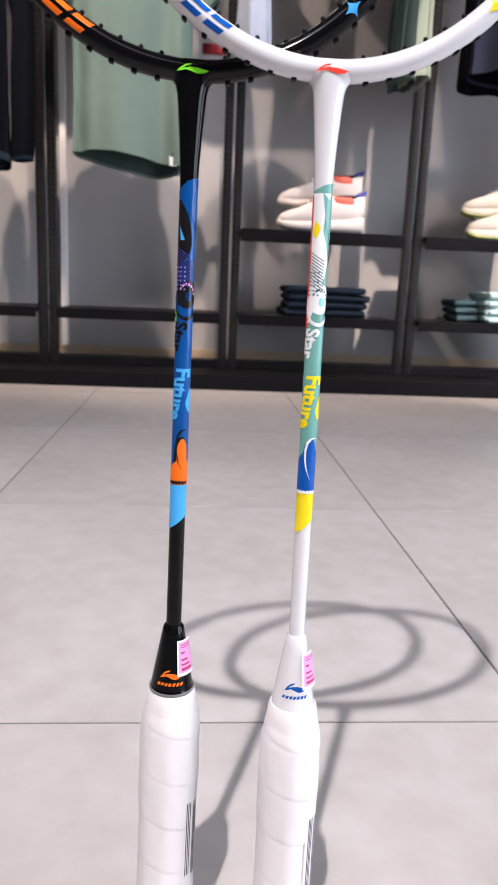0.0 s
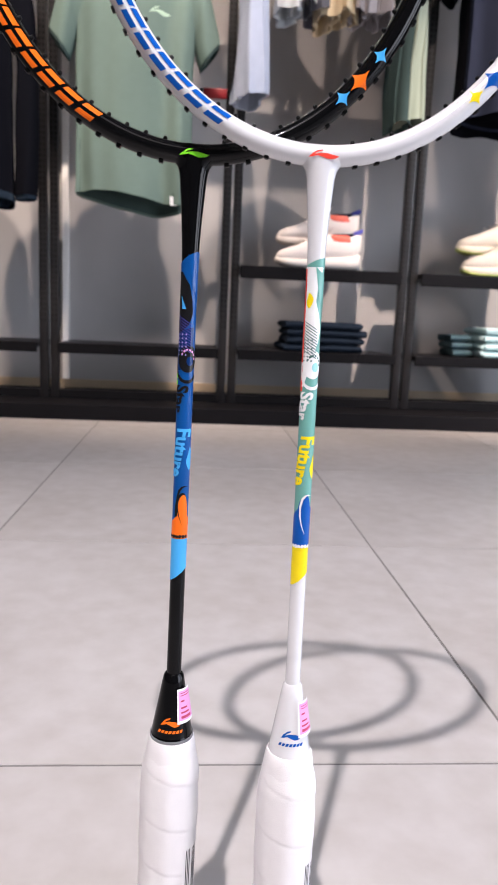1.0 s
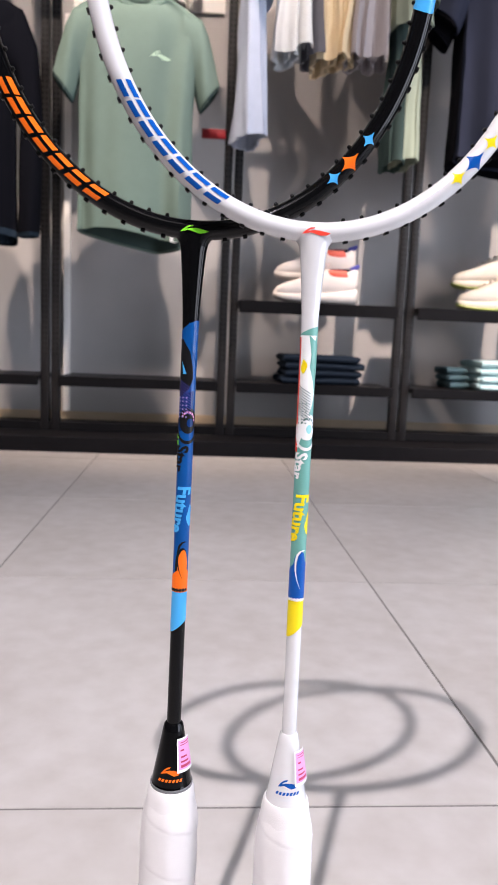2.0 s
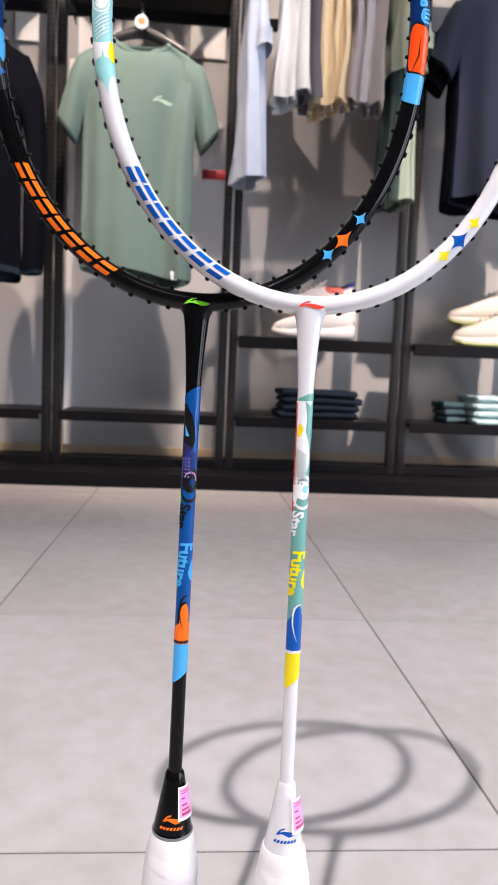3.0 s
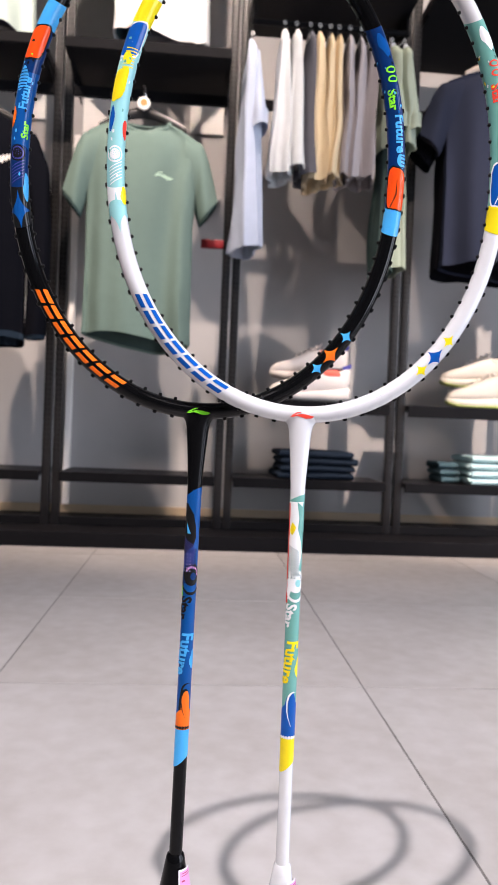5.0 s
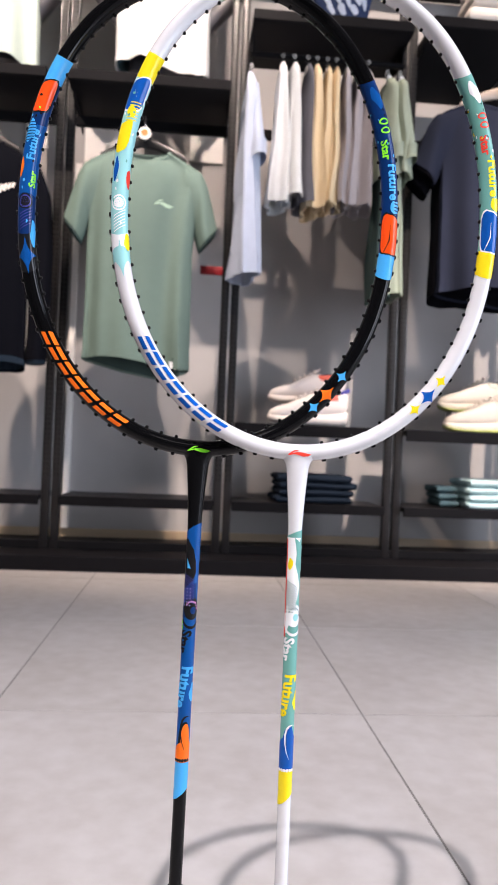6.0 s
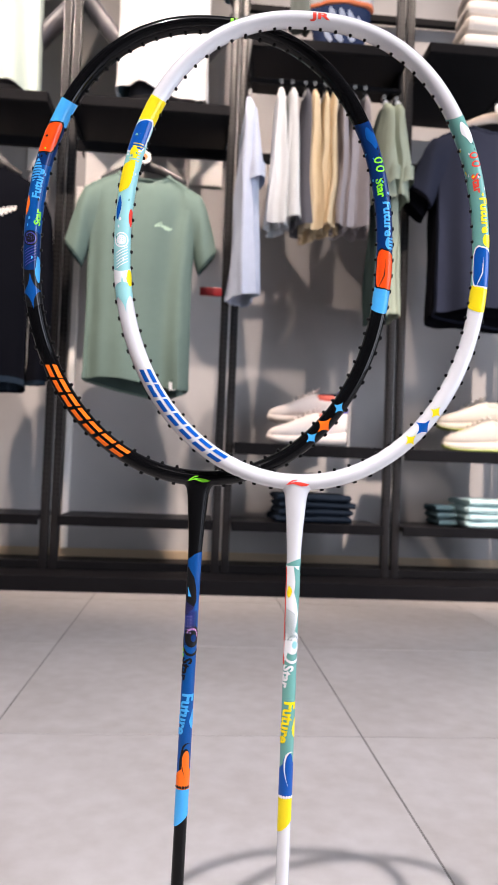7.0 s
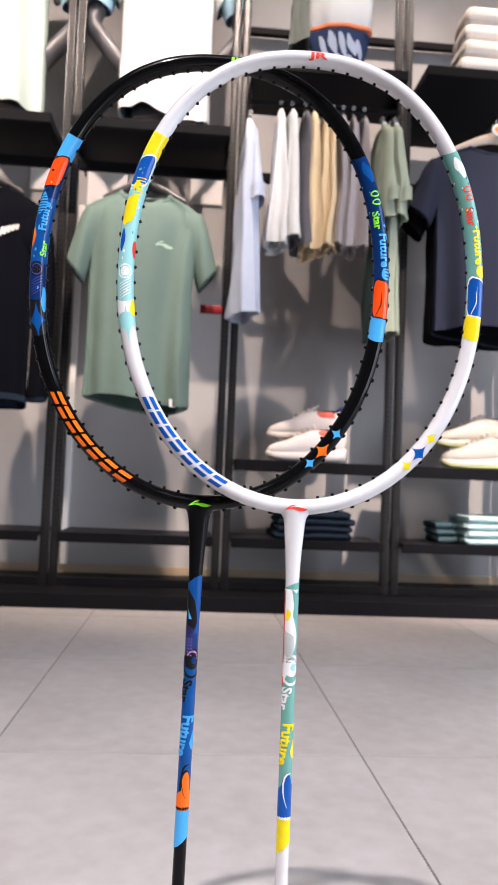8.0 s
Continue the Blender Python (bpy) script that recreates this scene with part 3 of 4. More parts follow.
for x, mat, colour, seed in ((-0.163, C_WHITE, "white", 2), (-0.795, C_MINT, "pale mint", 5)):
    mannequin(x, 1.701)
    tee((x, 2.66, 1.838), 0.176, 0.80, (mat, C_TEALD), colour + " t-shirt worn by a grey display mannequin", seed, 2, hem_skew=-0.022 if seed == 2 else -0.04, sleeve=0.22)
    for s in (-1, 1):
        bm = loft(bmesh.new(), [[Vector((x + s * (0.19 + 0.085 * g), 2.67, 2.50 - 0.225 * g)) + Vector((0.052 * math.cos(f), 0.05 * math.sin(f), 0.022 * math.cos(f) * s)) for f in [2 * math.pi * j / 24 for j in range(24)]] for g in np.linspace(0, 1, 8)])
        tagged(link_mesh("undershirt_sleeve", bm, C_SKY), "light blue sleeve over the mannequin's bent arm", "sleeve")

def soft_tube(profile, seed, squash=0.5, amp=0.004):
    """A worn garment's trunk from (half width, height) pairs, with soft folds."""
    rings = []
    for w, z in profile:
        r = []
        for j in range(56):
            f = 2 * math.pi * j / 56
            k = w * (1 + amp / 0.1 * (math.sin(5 * f + seed + 9 * z) + 0.6 * math.sin(9 * f + 2 * seed - 14 * z)))
            r.append((k * math.cos(f), squash * k * math.sin(f), z + 0.006 * math.cos(f)))
        rings.append(r)
    return loft(bmesh.new(), rings, True, True, True)


sh = thing("shorts", (0.475, 2.47, 1.956), "navy and white patterned shorts displayed on the shelf", "shorts")
short_body = part("body", soft_tube([(0.074, 0.0), (0.084, 0.004), (0.090, 0.04), (0.100, 0.09), (0.110, 0.130), (0.112, 0.152), (0.100, 0.156)], 2), cloth("navy_print_cotton", (0.03, 0.045, 0.10)), sh)
for i, (u0, v0, ru, rv) in enumerate(((-0.062, 0.085, 0.012, 0.034), (-0.030, 0.100, 0.014, 0.036), (0.006, 0.092, 0.013, 0.040), (0.040, 0.098, 0.015, 0.034), (0.070, 0.088, 0.010, 0.036), (-0.046, 0.045, 0.012, 0.020), (-0.008, 0.040, 0.016, 0.018), (0.036, 0.044, 0.013, 0.020))):
    bm = polygon([(u0 + ru * u - 0.35 * rv * v, v0 + rv * v) for u, v in blob(1, 1, 0.2, i, 18)], 0.005)
    part("print", laid_on(bm, short_body, 0.0025), C_LILAC, sh)
tp = thing("t_shirt", (0.482, 2.47, 2.115), "white t-shirt with an orange hem above patterned shorts", "t-shirt")
part("body", soft_tube([(0.112, 0.0), (0.116, 0.004), (0.119, 0.08), (0.122, 0.20), (0.130, 0.35), (0.11, 0.42)], 4), C_WHITE, tp)
part("hem", soft_tube([(0.114, -0.002), (0.1175, 0.000), (0.1182, 0.010), (0.117, 0.011)], 4), cloth("orange_ribbing", (0.75, 0.22, 0.10)), tp)
side_garment("t_shirt", (0.335, 2.50, 2.36), 0.022, 0.036, 0.06, 0.29, cloth("grey_green_fleece", (0.16, 0.18, 0.165)), "grey green top hanging above the shelf edge on", "t-shirt", 9)
for i in range(4):
    st = thing("folded_jacket", (1.065, 2.475, 1.987 + 0.062 * i), "cream fleece jacket folded in a pile on the shelf", "jacket", "folded fleece pile")
    bm = boxm(-0.145 + 0.006 * i, 0.15 - 0.004 * i, -0.07 - 0.004 * (i % 2), 0.09, 0.0, 0.060, bevel=0.022)
    bmesh.ops.subdivide_edges(bm, edges=bm.edges, cuts=2, use_grid_fill=True)
    for v in bm.verts:
        v.co += 0.006 * Vector((noise.noise(v.co * 18 + Vector((i, 0, 0))), noise.noise(v.co * 18 + Vector((0, i, 5))), 0))
    part("body", bm, C_FLEECE, st)


# ---- shoes and folded piles on the low shelves ----
SH_WHITE = cloth("white_knit_mesh", (0.78, 0.71, 0.67), 0.05)
SH_CREAM = cloth("cream_knit_mesh", (0.72, 0.66, 0.58), 0.06)
SH_FOAM = material("white_foam_sole", (0.76, 0.69, 0.64), 0.6, 0, 0.04, 60, 0.05, 300)
SH_SOLE = material("cream_foam_sole", (0.74, 0.68, 0.60), 0.6, 0, 0.04, 60, 0.05, 300)
SH_LIME = material("pale_lime_rubber", (0.50, 0.58, 0.16), 0.6, 0, 0.05, 60, 0.05, 300)
SH_RED = material("coral_red_film", (0.80, 0.14, 0.09), 0.4, 0, 0.08, 60, 0)
SH_VIOLET = cloth("violet_webbing", (0.10, 0.10, 0.36))
SH_DARK = cloth("dark_lining", (0.02, 0.025, 0.04))
SH_ACR = material("clear_grey_acrylic", (0.5, 0.5, 0.5), 0.15, 0, 0.05, 30, 0)


def shoe(place, turn, upper, sole, accent, label, length=0.300, tread=None):
    t = thing("running_shoe", place, label, "shoe", "shoes on the display shelf")
    t.scale = (1, 1, 1.10)
    t.rotation_euler = (0, 0, radians(turn))
    q = length / 0.285

    def ring(x, w, zb, zt, n=26, flat=0.0):
        r = []
        for j in range(n):
            f = 2 * math.pi * j / n
            c, s = math.cos(f), math.sin(f)
            r.append((q * x, w * math.copysign(abs(c) ** 0.75, c), (zb + zt) / 2 + (zt - zb) / 2 * math.copysign(abs(s) ** 0.8, s)))
        return r
    # toe at minus x
    so = [(-0.142, 0.008, 0.022, 0.032), (-0.135, 0.024, 0.013, 0.034), (-0.115, 0.036, 0.006, 0.033), (-0.08, 0.045, 0.001, 0.032), (-0.03, 0.044, 0.0, 0.034), (0.02, 0.037, 0.001, 0.038), (0.07, 0.036, 0.0, 0.043), (0.115, 0.036, 0.001, 0.049), (0.138, 0.028, 0.007, 0.053), (0.146, 0.012, 0.016, 0.05)]
    sl = part("sole", loft(bmesh.new(), [ring(*a) for a in so], True, True, True), sole, t, "thick foam sole")
    if tread:
        part("outsole", loft(bmesh.new(), [ring(x, w + 0.0015, zb - 0.0004, zb + 0.30 * (zt - zb)) for x, w, zb, zt in so], True, True, True), tread, sl, "pale lime rubber outsole")
    up = [(-0.138, 0.010, 0.024, 0.040), (-0.128, 0.026, 0.022, 0.052), (-0.105, 0.036, 0.024, 0.062), (-0.07, 0.041, 0.025, 0.073), (-0.03, 0.039, 0.026, 0.090), (0.01, 0.035, 0.028, 0.108), (0.045, 0.034, 0.03, 0.112), (0.08, 0.033, 0.034, 0.100), (0.11, 0.032, 0.038, 0.107), (0.130, 0.027, 0.042, 0.114), (0.140, 0.014, 0.05, 0.112)]
    ub = part("upper", loft(bmesh.new(), [ring(*a) for a in up], True, True, True), upper, t, "knitted mesh upper")
    bm = lathe([(0.010, 0.0), (0.026, 0.002), (0.031, 0.008), (0.027, 0.012), (0.020, 0.006)], 28, 0.75)
    bmesh.ops.transform(bm, matrix=pose(0.082 * q, 0, 0.101, 0, -3, 0) @ Matrix.Diagonal((1.5, 0.95, 1.0, 1)), verts=bm.verts)
    part("collar", bm, SH_DARK, ub)
    part("tongue", loft(bmesh.new(), [[(q * (x + 0.004 * math.cos(f)), 0.020 * math.cos(f + 1.57), z + 0.006 * math.sin(f + 0.5)) for f in [2 * math.pi * j / 14 for j in range(14)]] for x, z in ((-0.03, 0.088), (0.0, 0.104), (0.03, 0.117), (0.045, 0.127))], True, True, True), upper, ub)
    for i in range(5):
        x, z = -0.045 + 0.018 * i, 0.086 + 0.0085 * i
        part("lace", sweep([(q * x, 0.024 * g, z + 0.006 - 0.014 * abs(g) ** 2.2) for g in np.linspace(-1, 1, 9)], 0.0024, 6), SH_FOAM, ub)
    bm = boxm(0.045 * q, 0.112 * q, -0.0350, 0.0350, 0.084, 0.108, bevel=0.008)
    for v in bm.verts:
        v.co.x -= 0.35 * (v.co.z - 0.08)
        v.co.y *= 0.98 - 3.0 * (v.co.z - 0.080)
    part("side_panel", bm, accent, ub, "coloured side panel")
    bm = boxm(0.128 * q, 0.1445 * q, -0.017, 0.017, 0.06, 0.112, bevel=0.005)
    part("heel_tab", bm, accent if accent != SH_RED else SH_FOAM, ub)
    bm = boxm(0.118 * q, 0.150 * q, -0.010, 0.010, 0.106, 0.121, bevel=0.004)
    for v in bm.verts:
        v.co.z += 0.35 * (v.co.x - 0.118 * q)
    part("pull_tab", bm, SH_VIOLET if accent == SH_RED else sole, ub)
    return t


def riser(place, w, d, h):
    t = thing("shoe_riser", place, "clear acrylic riser under a display shoe", "riser", "shoe risers")
    part("top_plate", boxm(-w, w, -d, d, h - 0.003, h, bevel=0.001), SH_ACR, t, smooth=False)
    for s in (-1, 1):
        part("leg", boxm(s * w - 0.0015, s * w + 0.0015, -d, d, 0.0, h - 0.0035), SH_ACR, t, smooth=False)


Z = 0.538
shoe((0.428, 2.60, Z), 2, SH_WHITE, SH_FOAM, SH_RED, "white running shoe with a coral red side panel")
riser((0.437, 2.715, Z), 0.10, 0.038, 0.082)
shoe((0.440, 2.715, Z + 0.0825), 1, SH_WHITE, SH_FOAM, SH_RED, "white running shoe with red panel on a clear riser")
shoe((1.100, 2.60, Z), -4, SH_CREAM, SH_SOLE, SH_CREAM, "cream running shoe with a pale lime outsole", tread=SH_LIME)
riser((1.110, 2.715, Z), 0.10, 0.038, 0.082)
shoe((1.115, 2.715, Z + 0.0825), -3, SH_CREAM, SH_SOLE, SH_CREAM, "cream running shoe with lime outsole on a clear riser", tread=SH_LIME)


def folded(place, hx, hy, tall, mat, label, seed, group):
    t = thing("folded_garment", place, label, "garment", group)
    bm = boxm(-hx, hx, -hy, hy, 0.001, tall, bevel=tall * 0.42)
    bmesh.ops.subdivide_edges(bm, edges=[e for e in bm.edges if e.calc_length() > 0.05], cuts=5, use_grid_fill=True)
    for v in bm.verts:
        v.co.x += 0.010 * noise.noise(Vector((v.co.y * 14 + seed * 5, v.co.z * 60, seed)))
        v.co.y += 0.010 * noise.noise(Vector((v.co.x * 14 + seed * 3, v.co.z * 60, seed + 9)))
    part("body", bm, mat, t)
    part("fold_edge", sweep([(x, -hy - 0.001 + 0.003 * math.sin(9 * x + seed), tall * 0.5 + 0.002 * math.sin(17 * x + seed)) for x in np.linspace(-hx * 0.96, hx * 0.96, 14)], tall * 0.30, 8), mat, t)
    return t


for i in range(4):
    folded((0.469 + 0.006 * ((i * 7) % 3 - 1), 2.69, 0.2505 + 0.0265 * i), 0.147 - 0.006 * (i % 2), 0.115, 0.026, C_DENIM, "dark blue folded jeans in a pile on the low shelf", i, "folded jeans pile")
for i in range(4):
    folded((1.168 + 0.004 * (i % 2), 2.68, 0.2505 + 0.0275 * i), 0.125, 0.11, 0.027, C_AQUA, "pale aqua folded shirt in a pile on the low shelf", i + 6, "folded aqua pile")
# shaded side of the aqua pile, its shade put into a darker colour
for i in range(3):
    folded((0.998 - 0.006 * i, 2.72, 0.2505 + 0.0265 * i), 0.040, 0.08, 0.026, C_TEALD, "folded shirt toned dark as the aqua pile's shaded side", i + 12, "folded teal pile")


# ---- rackets ----
class Surf:
    """A racket head's tube: a place on it from the angle off the throat and the angle round the tube."""

    def __init__(self, a, b, rt, ry, zc):
        self.a, self.b, self.rt, self.ry, self.zc = a, b, rt, ry, zc
        self.tab = []
        for i in range(721):
            f = -math.pi + 2 * math.pi * i / 720
            n = 2.05 + 0.22 * (0.5 - 0.5 * math.cos(f))
            s, c = math.sin(f), math.cos(f)
            x = a * math.copysign(abs(s) ** (2 / n), s)
            z = -b * math.copysign(abs(c) ** (2 / n), c)
            self.tab.append((x, z))
        run, acc = [0.0], 0.0
        for p, q in zip(self.tab, self.tab[1:]):
            acc += math.hypot(q[0] - p[0], q[1] - p[1])
            run.append(acc)
        mid = run[360]
        self.run = [r - mid for r in run]
        self.ang = [math.degrees(math.atan2(x, -z)) for x, z in self.tab]
        self.ang[0], self.ang[-1] = -180.0, 180.0

    def s(self, deg):
        return float(np.interp(deg, self.ang, self.run))

    def at(self, s, v, off=0.0):
        """s: metres along the tube from the throat, plus to the right; v: degrees round it, 0 towards the viewer, plus outwards."""
        s = (s + self.run[-1]) % (2 * self.run[-1]) - self.run[-1]
        i = float(np.interp(s, self.run, range(721)))
        k = min(719, max(0, int(i)))
        g = i - k
        x = self.tab[k][0] * (1 - g) + self.tab[k + 1][0] * g
        z = self.tab[k][1] * (1 - g) + self.tab[k + 1][1] * g
        k0, k1 = max(0, k - 4), min(720, k + 5)
        t = Vector((self.tab[k1][0] - self.tab[k0][0], 0, self.tab[k1][1] - self.tab[k0][1])).normalized()
        nrm = Vector((t.z, 0, -t.x))
        if nrm.x * x + nrm.z * z < 0:
            nrm = -nrm
        v = radians(v)
        return Vector((x, 0, self.zc + z)) + nrm * ((self.rt + off) * math.sin(v)) + Vector((0, -1, 0)) * ((self.ry + off) * math.cos(v))


def patch(a, b, lean, seed):
    """A squarish field of print with soft corners and a slightly ragged edge."""
    g, pts = random.Random(seed), []
    for i in range(44):
        f = 2 * math.pi * i / 44
        c, s = math.cos(f), math.sin(f)
        k = 1 + 0.035 * (g.random() - 0.5)
        u, v = a * k * math.copysign(abs(c) ** 0.55, c), b * k * math.copysign(abs(s) ** 0.6, s)
        pts.append((u + lean * v + 0.10 * a * math.sin(2 * f + seed), v))
    return pts


def slant_bar(w, h, lift):
    """A leaning bar, lifted off the line of the mark."""
    k = 0.45
    return [(x + k * y, y) for x, y in ((-w / 2, lift - h / 2), (w / 2, lift - h / 2), (w / 2, lift + h / 2), (-w / 2, lift + h / 2))]


def racket(place, lean, half, white, label):
    t = thing("badminton_racket", place, label, "racket", "badminton rackets standing on the floor")
    t.rotation_euler = (0, radians(lean), 0)
    base = M_WHITE if white else M_BLACK
    a, b = half - 0.0047, 0.1365
    sf = Surf(a, b, 0.0047, 0.0054, 0.5795)
    L = sf.run[-1] * 2
    # head tube
    rings = []
    for i in range(220):
        s = -L / 2 + L * i / 220
        rings.append([sf.at(s, 360 * k / 20) for k in range(20)])
    rings.append(rings[0])
    head = part("head_frame", loft(bmesh.new(), rings), base, t, "glossy white oval frame" if white else "glossy black oval frame")
    # throat: widens from the shaft into the head
    prof = [(0.370, 0.0036, 0.0036), (0.388, 0.0037, 0.0037), (0.405, 0.0042, 0.0040), (0.418, 0.0050, 0.0044), (0.428, 0.0058, 0.0050), (0.4335, 0.0063, 0.0053), (0.4366, 0.0070, 0.0055), (0.4385, 0.0082, 0.0056), (0.4398, 0.0098, 0.00565), (0.4410, 0.0122, 0.00565), (0.4420, 0.0150, 0.0056), (0.4436, 0.0170, 0.0055), (0.4452, 0.0150, 0.0050), (0.4470, 0.0090, 0.0036)]
    rings = [[(rx * math.cos(2 * math.pi * k / 36), ry * math.sin(2 * math.pi * k / 36), z) for k in range(36)] for z, rx, ry in prof]
    part("throat", loft(bmesh.new(), rings, True, True, True), base, t)
    # shaft, drawn as a slender rod
    R = 0.0036
    shaft = part("shaft", lathe([(R * 1.04, 0.190), (R * 1.03, 0.25), (R, 0.372)], 28), base, t, "slim glossy shaft with printed bands")
    # cone cap and grip
    if white:
        cone = [(0.0116, 0.140), (0.0113, 0.150), (0.0104, 0.157), (0.0077, 0.174), (0.0055, 0.187), (0.0047, 0.1915), (0.0040, 0.1925)]
    else:
        cone = [(0.0112, 0.150), (0.0112, 0.1580), (0.0106, 0.1586), (0.0104, 0.160), (0.0074, 0.177), (0.0057, 0.187), (0.0050, 0.1905), (0.0041, 0.1915)]
    cap = part("cone_cap", lathe(cone, 36), base, t, "tapered cap with a printed mark and a price label")
    if not white:
        part("band", lathe([(0.01120, 0.1572), (0.01132, 0.1574), (0.01132, 0.1583), (0.01120, 0.1585)], 36), material("clear_grey_band", (0.18, 0.18, 0.19), 0.3, 0, 0.05, 80, 0), cap)
    # overgrip, wound as a spiral with a lapped edge
    top = 0.1562 if not white else 0.1550
    n, rings = 48, []
    zs = np.linspace(0.004, top, 170)
    for z in zs:
        d = top - z
        r = 0.0146 - 0.0043 * max(0.0, 1 - d / 0.020) ** 1.6 + 0.0003 * math.sin(z * 70)
        if d < 0.002:
            r -= 0.0004
        ring = []
        for k in range(n):
            f = 2 * math.pi * k / n
            turn = (z / 0.026 + f / (2 * math.pi) * 1.0) % 1.0
            lap = 0.00046 * min(1.0, turn / 0.06) * (1 - 0.6 * turn) - 0.00016 * math.exp(-((turn - 0.0) / 0.03) ** 2)
            octo = 1 + 0.012 * math.cos(8 * f)
            wr = 0.00010 * math.sin(9 * f + z * 260) * math.sin(z * 90)
            ring.append((r * octo * math.cos(f) + (lap + wr) * math.cos(f), r * octo * math.sin(f) + (lap + wr) * math.sin(f), z))
        rings.append(ring)
    rings.insert(0, [(x * 0.90, y * 0.90, 0.0) for x, y, _ in rings[0]])
    grip = part("grip", loft(bmesh.new(), rings, True, True, True), M_GRIP, t, "white wound overgrip")
    rr = 0.0116 if not white else 0.0116
    part("tape", lathe([(rr + 0.0004, top - 0.0115), (rr + 0.0018, top - 0.0112), (rr + 0.0010, top - 0.005), (rr + 0.0002, top), (rr - 0.0006, top + 0.0012), (rr - 0.0022, top + 0.0014)], 40), M_GRIP, grip, "white finishing tape")

    # --- print on the head ---
    OFF = 0.00012

    def on_head(deg, flip=1, side=1, v0=0.0, off=OFF):
        s0 = sf.s(deg)
        return lambda u, v: sf.at(s0 + flip * u, v0 + side * math.degrees(v / 0.0051), off)

    def head_print(pts, deg, mat, flip=1, side=1, v0=0.0, off=OFF, name="print"):
        part(name, bent(polygon(pts, 0.0016), on_head(deg, flip, side, v0, off), 0), mat, head)

    def head_word(text, size, deg, mat, flip=1, side=1, v0=0.0, off=2 * OFF, stretch=1.0):
        part("lettering", bent(word(text, size, 0.0012, stretch), on_head(deg, flip, side, v0, off), 0), mat, head)

    def head_band(d0, d1, mat, w0=0.0, w1=0.0, off=OFF, name="band_print"):
        """A band right round the tube, with pointed or waved ends."""
        s0, s1 = sf.s(d0), sf.s(d1)
        m, k, rs = 24, max(4, int(abs(s1 - s0) / 0.0025)), []
        for i in range(k + 1):
            g = i / k
            r = []
            for j in range(m):
                f = 360 * j / m
                e = math.cos(radians(f)) * w0 * (1 - g) + math.cos(radians(f)) * w1 * g
                r.append(sf.at(s0 + (s1 - s0) * g + e, f, off))
            rs.append(r)
        part(name, loft(bmesh.new(), rs), mat, head)

    mid = I_TEAL if white else I_NAVY
    midl = I_AQUA if white else I_BLUE
    hot, sky_, tip = (I_ROYAL, I_YELLOW, I_YELLOW) if white else (I_VERM, I_CYAN, I_CYAN)
    # left run of print
    head_band(-133, -125.5, tip, 0.002, 0.001)
    head_band(-125.5, -70, midl if white else I_NAVY, 0.001, -0.004, OFF)
    if not white:
        head_band(-113, -90, I_BLUE, 0.002, -0.002, 1.4 * OFF)
        head_band(-80, -69, I_BLACK, 0.003, 0.004, 1.6 * OFF)
    else:
        head_band(-80.5, -74, I_WHITE, 0.003, -0.003, 1.5 * OFF)
    head_print(patch(0.0100, 0.0070, 0.35, 3), -120.5, I_WHITE if white else I_BLACK, v0=8, off=1.7 * OFF)
    head_print(patch(0.0091, 0.0061, 0.35, 3), -120.5, hot, v0=8, off=2.2 * OFF)
    if white:
        head_print(blob(0.0035, 0.0022, 0.2, 5), -115.5, I_YELLOW, off=2.6 * OFF)
        head_print(patch(0.0085, 0.0042, 0.5, 8), -108.5, I_YELLOW, v0=20, off=2 * OFF)
        head_print(blob(0.006, 0.0016, 0.15, 8), -98.5, I_ROYAL, v0=35, off=2 * OFF)
        head_print(blob(0.005, 0.002, 0.1, 9), -96, I_RED, v0=-62, off=2 * OFF)
        head_print(blob(0.004, 0.003, 0.2, 4), -77, I_YELLOW, v0=-60, off=3 * OFF)
    else:
        head_print(blob(0.0060, 0.0030, 0.15, 8), -110, I_CYAN, v0=25, off=2 * OFF)
        head_print(blob(0.0050, 0.0016, 0.15, 8), -99, I_ORANGE, v0=45, off=2 * OFF)
        head_word("Future", 0.0066, -106, I_CYAN, -1, 1, -12)
        head_word("Star", 0.0058, -95.5, I_LIME, -1, 1, -42)
        head_print(blob(0.006, 0.0025, 0.3, 4), -79, I_CYAN, v0=-60, off=3 * OFF)
    # fine strokes over the left run
    for i in range(7):
        u = -0.0056 + i * 0.0017
        head_print([(u, -0.0030), (u + 0.0005, -0.0030), (u + 0.0016, 0.0030), (u + 0.0011, 0.0030)], -115.8 if white else -110, I_YELLOW if white else I_NAVY, v0=-12 if white else 25, off=3 * OFF, name="hatch_print")
    for i in range(12):
        g = random.Random(40 + i)
        head_print(blob(0.0005 + 0.0008 * g.random(), 0.0004 + 0.0004 * g.random(), 0.25, i, 9), -122 + 46 * g.random(), g.choice((I_WHITE, I_TEAL, I_YELLOW) if white else (I_CYAN, I_BLACK, I_LIME)), v0=-60 + 120 * g.random(), off=3.2 * OFF, name="speckle_print")
        head_print(blob(0.0005 + 0.0008 * g.random(), 0.0004 + 0.0004 * g.random(), 0.25, i, 9), 96 + 36 * g.random(), g.choice((I_WHITE, I_DTEAL, I_YELLOW) if white else (I_CYAN, I_BLACK, I_BLUE)), v0=-80 + 120 * g.random(), off=3.2 * OFF, name="speckle_print")
    # ring motif and hatching
    for r0, r1 in ((0.0044, 0.0034), (0.0036, 0.0019), (0.0028, 0.0)):
        pts = [(r0 * math.cos(f), r0 * math.sin(f)) for f in [2 * math.pi * i / 28 for i in range(28)]]
        m2 = (I_WHITE if r1 != 0.0019 else midl) if white else (I_BLACK if r1 != 0.0019 else I_VIOLET)
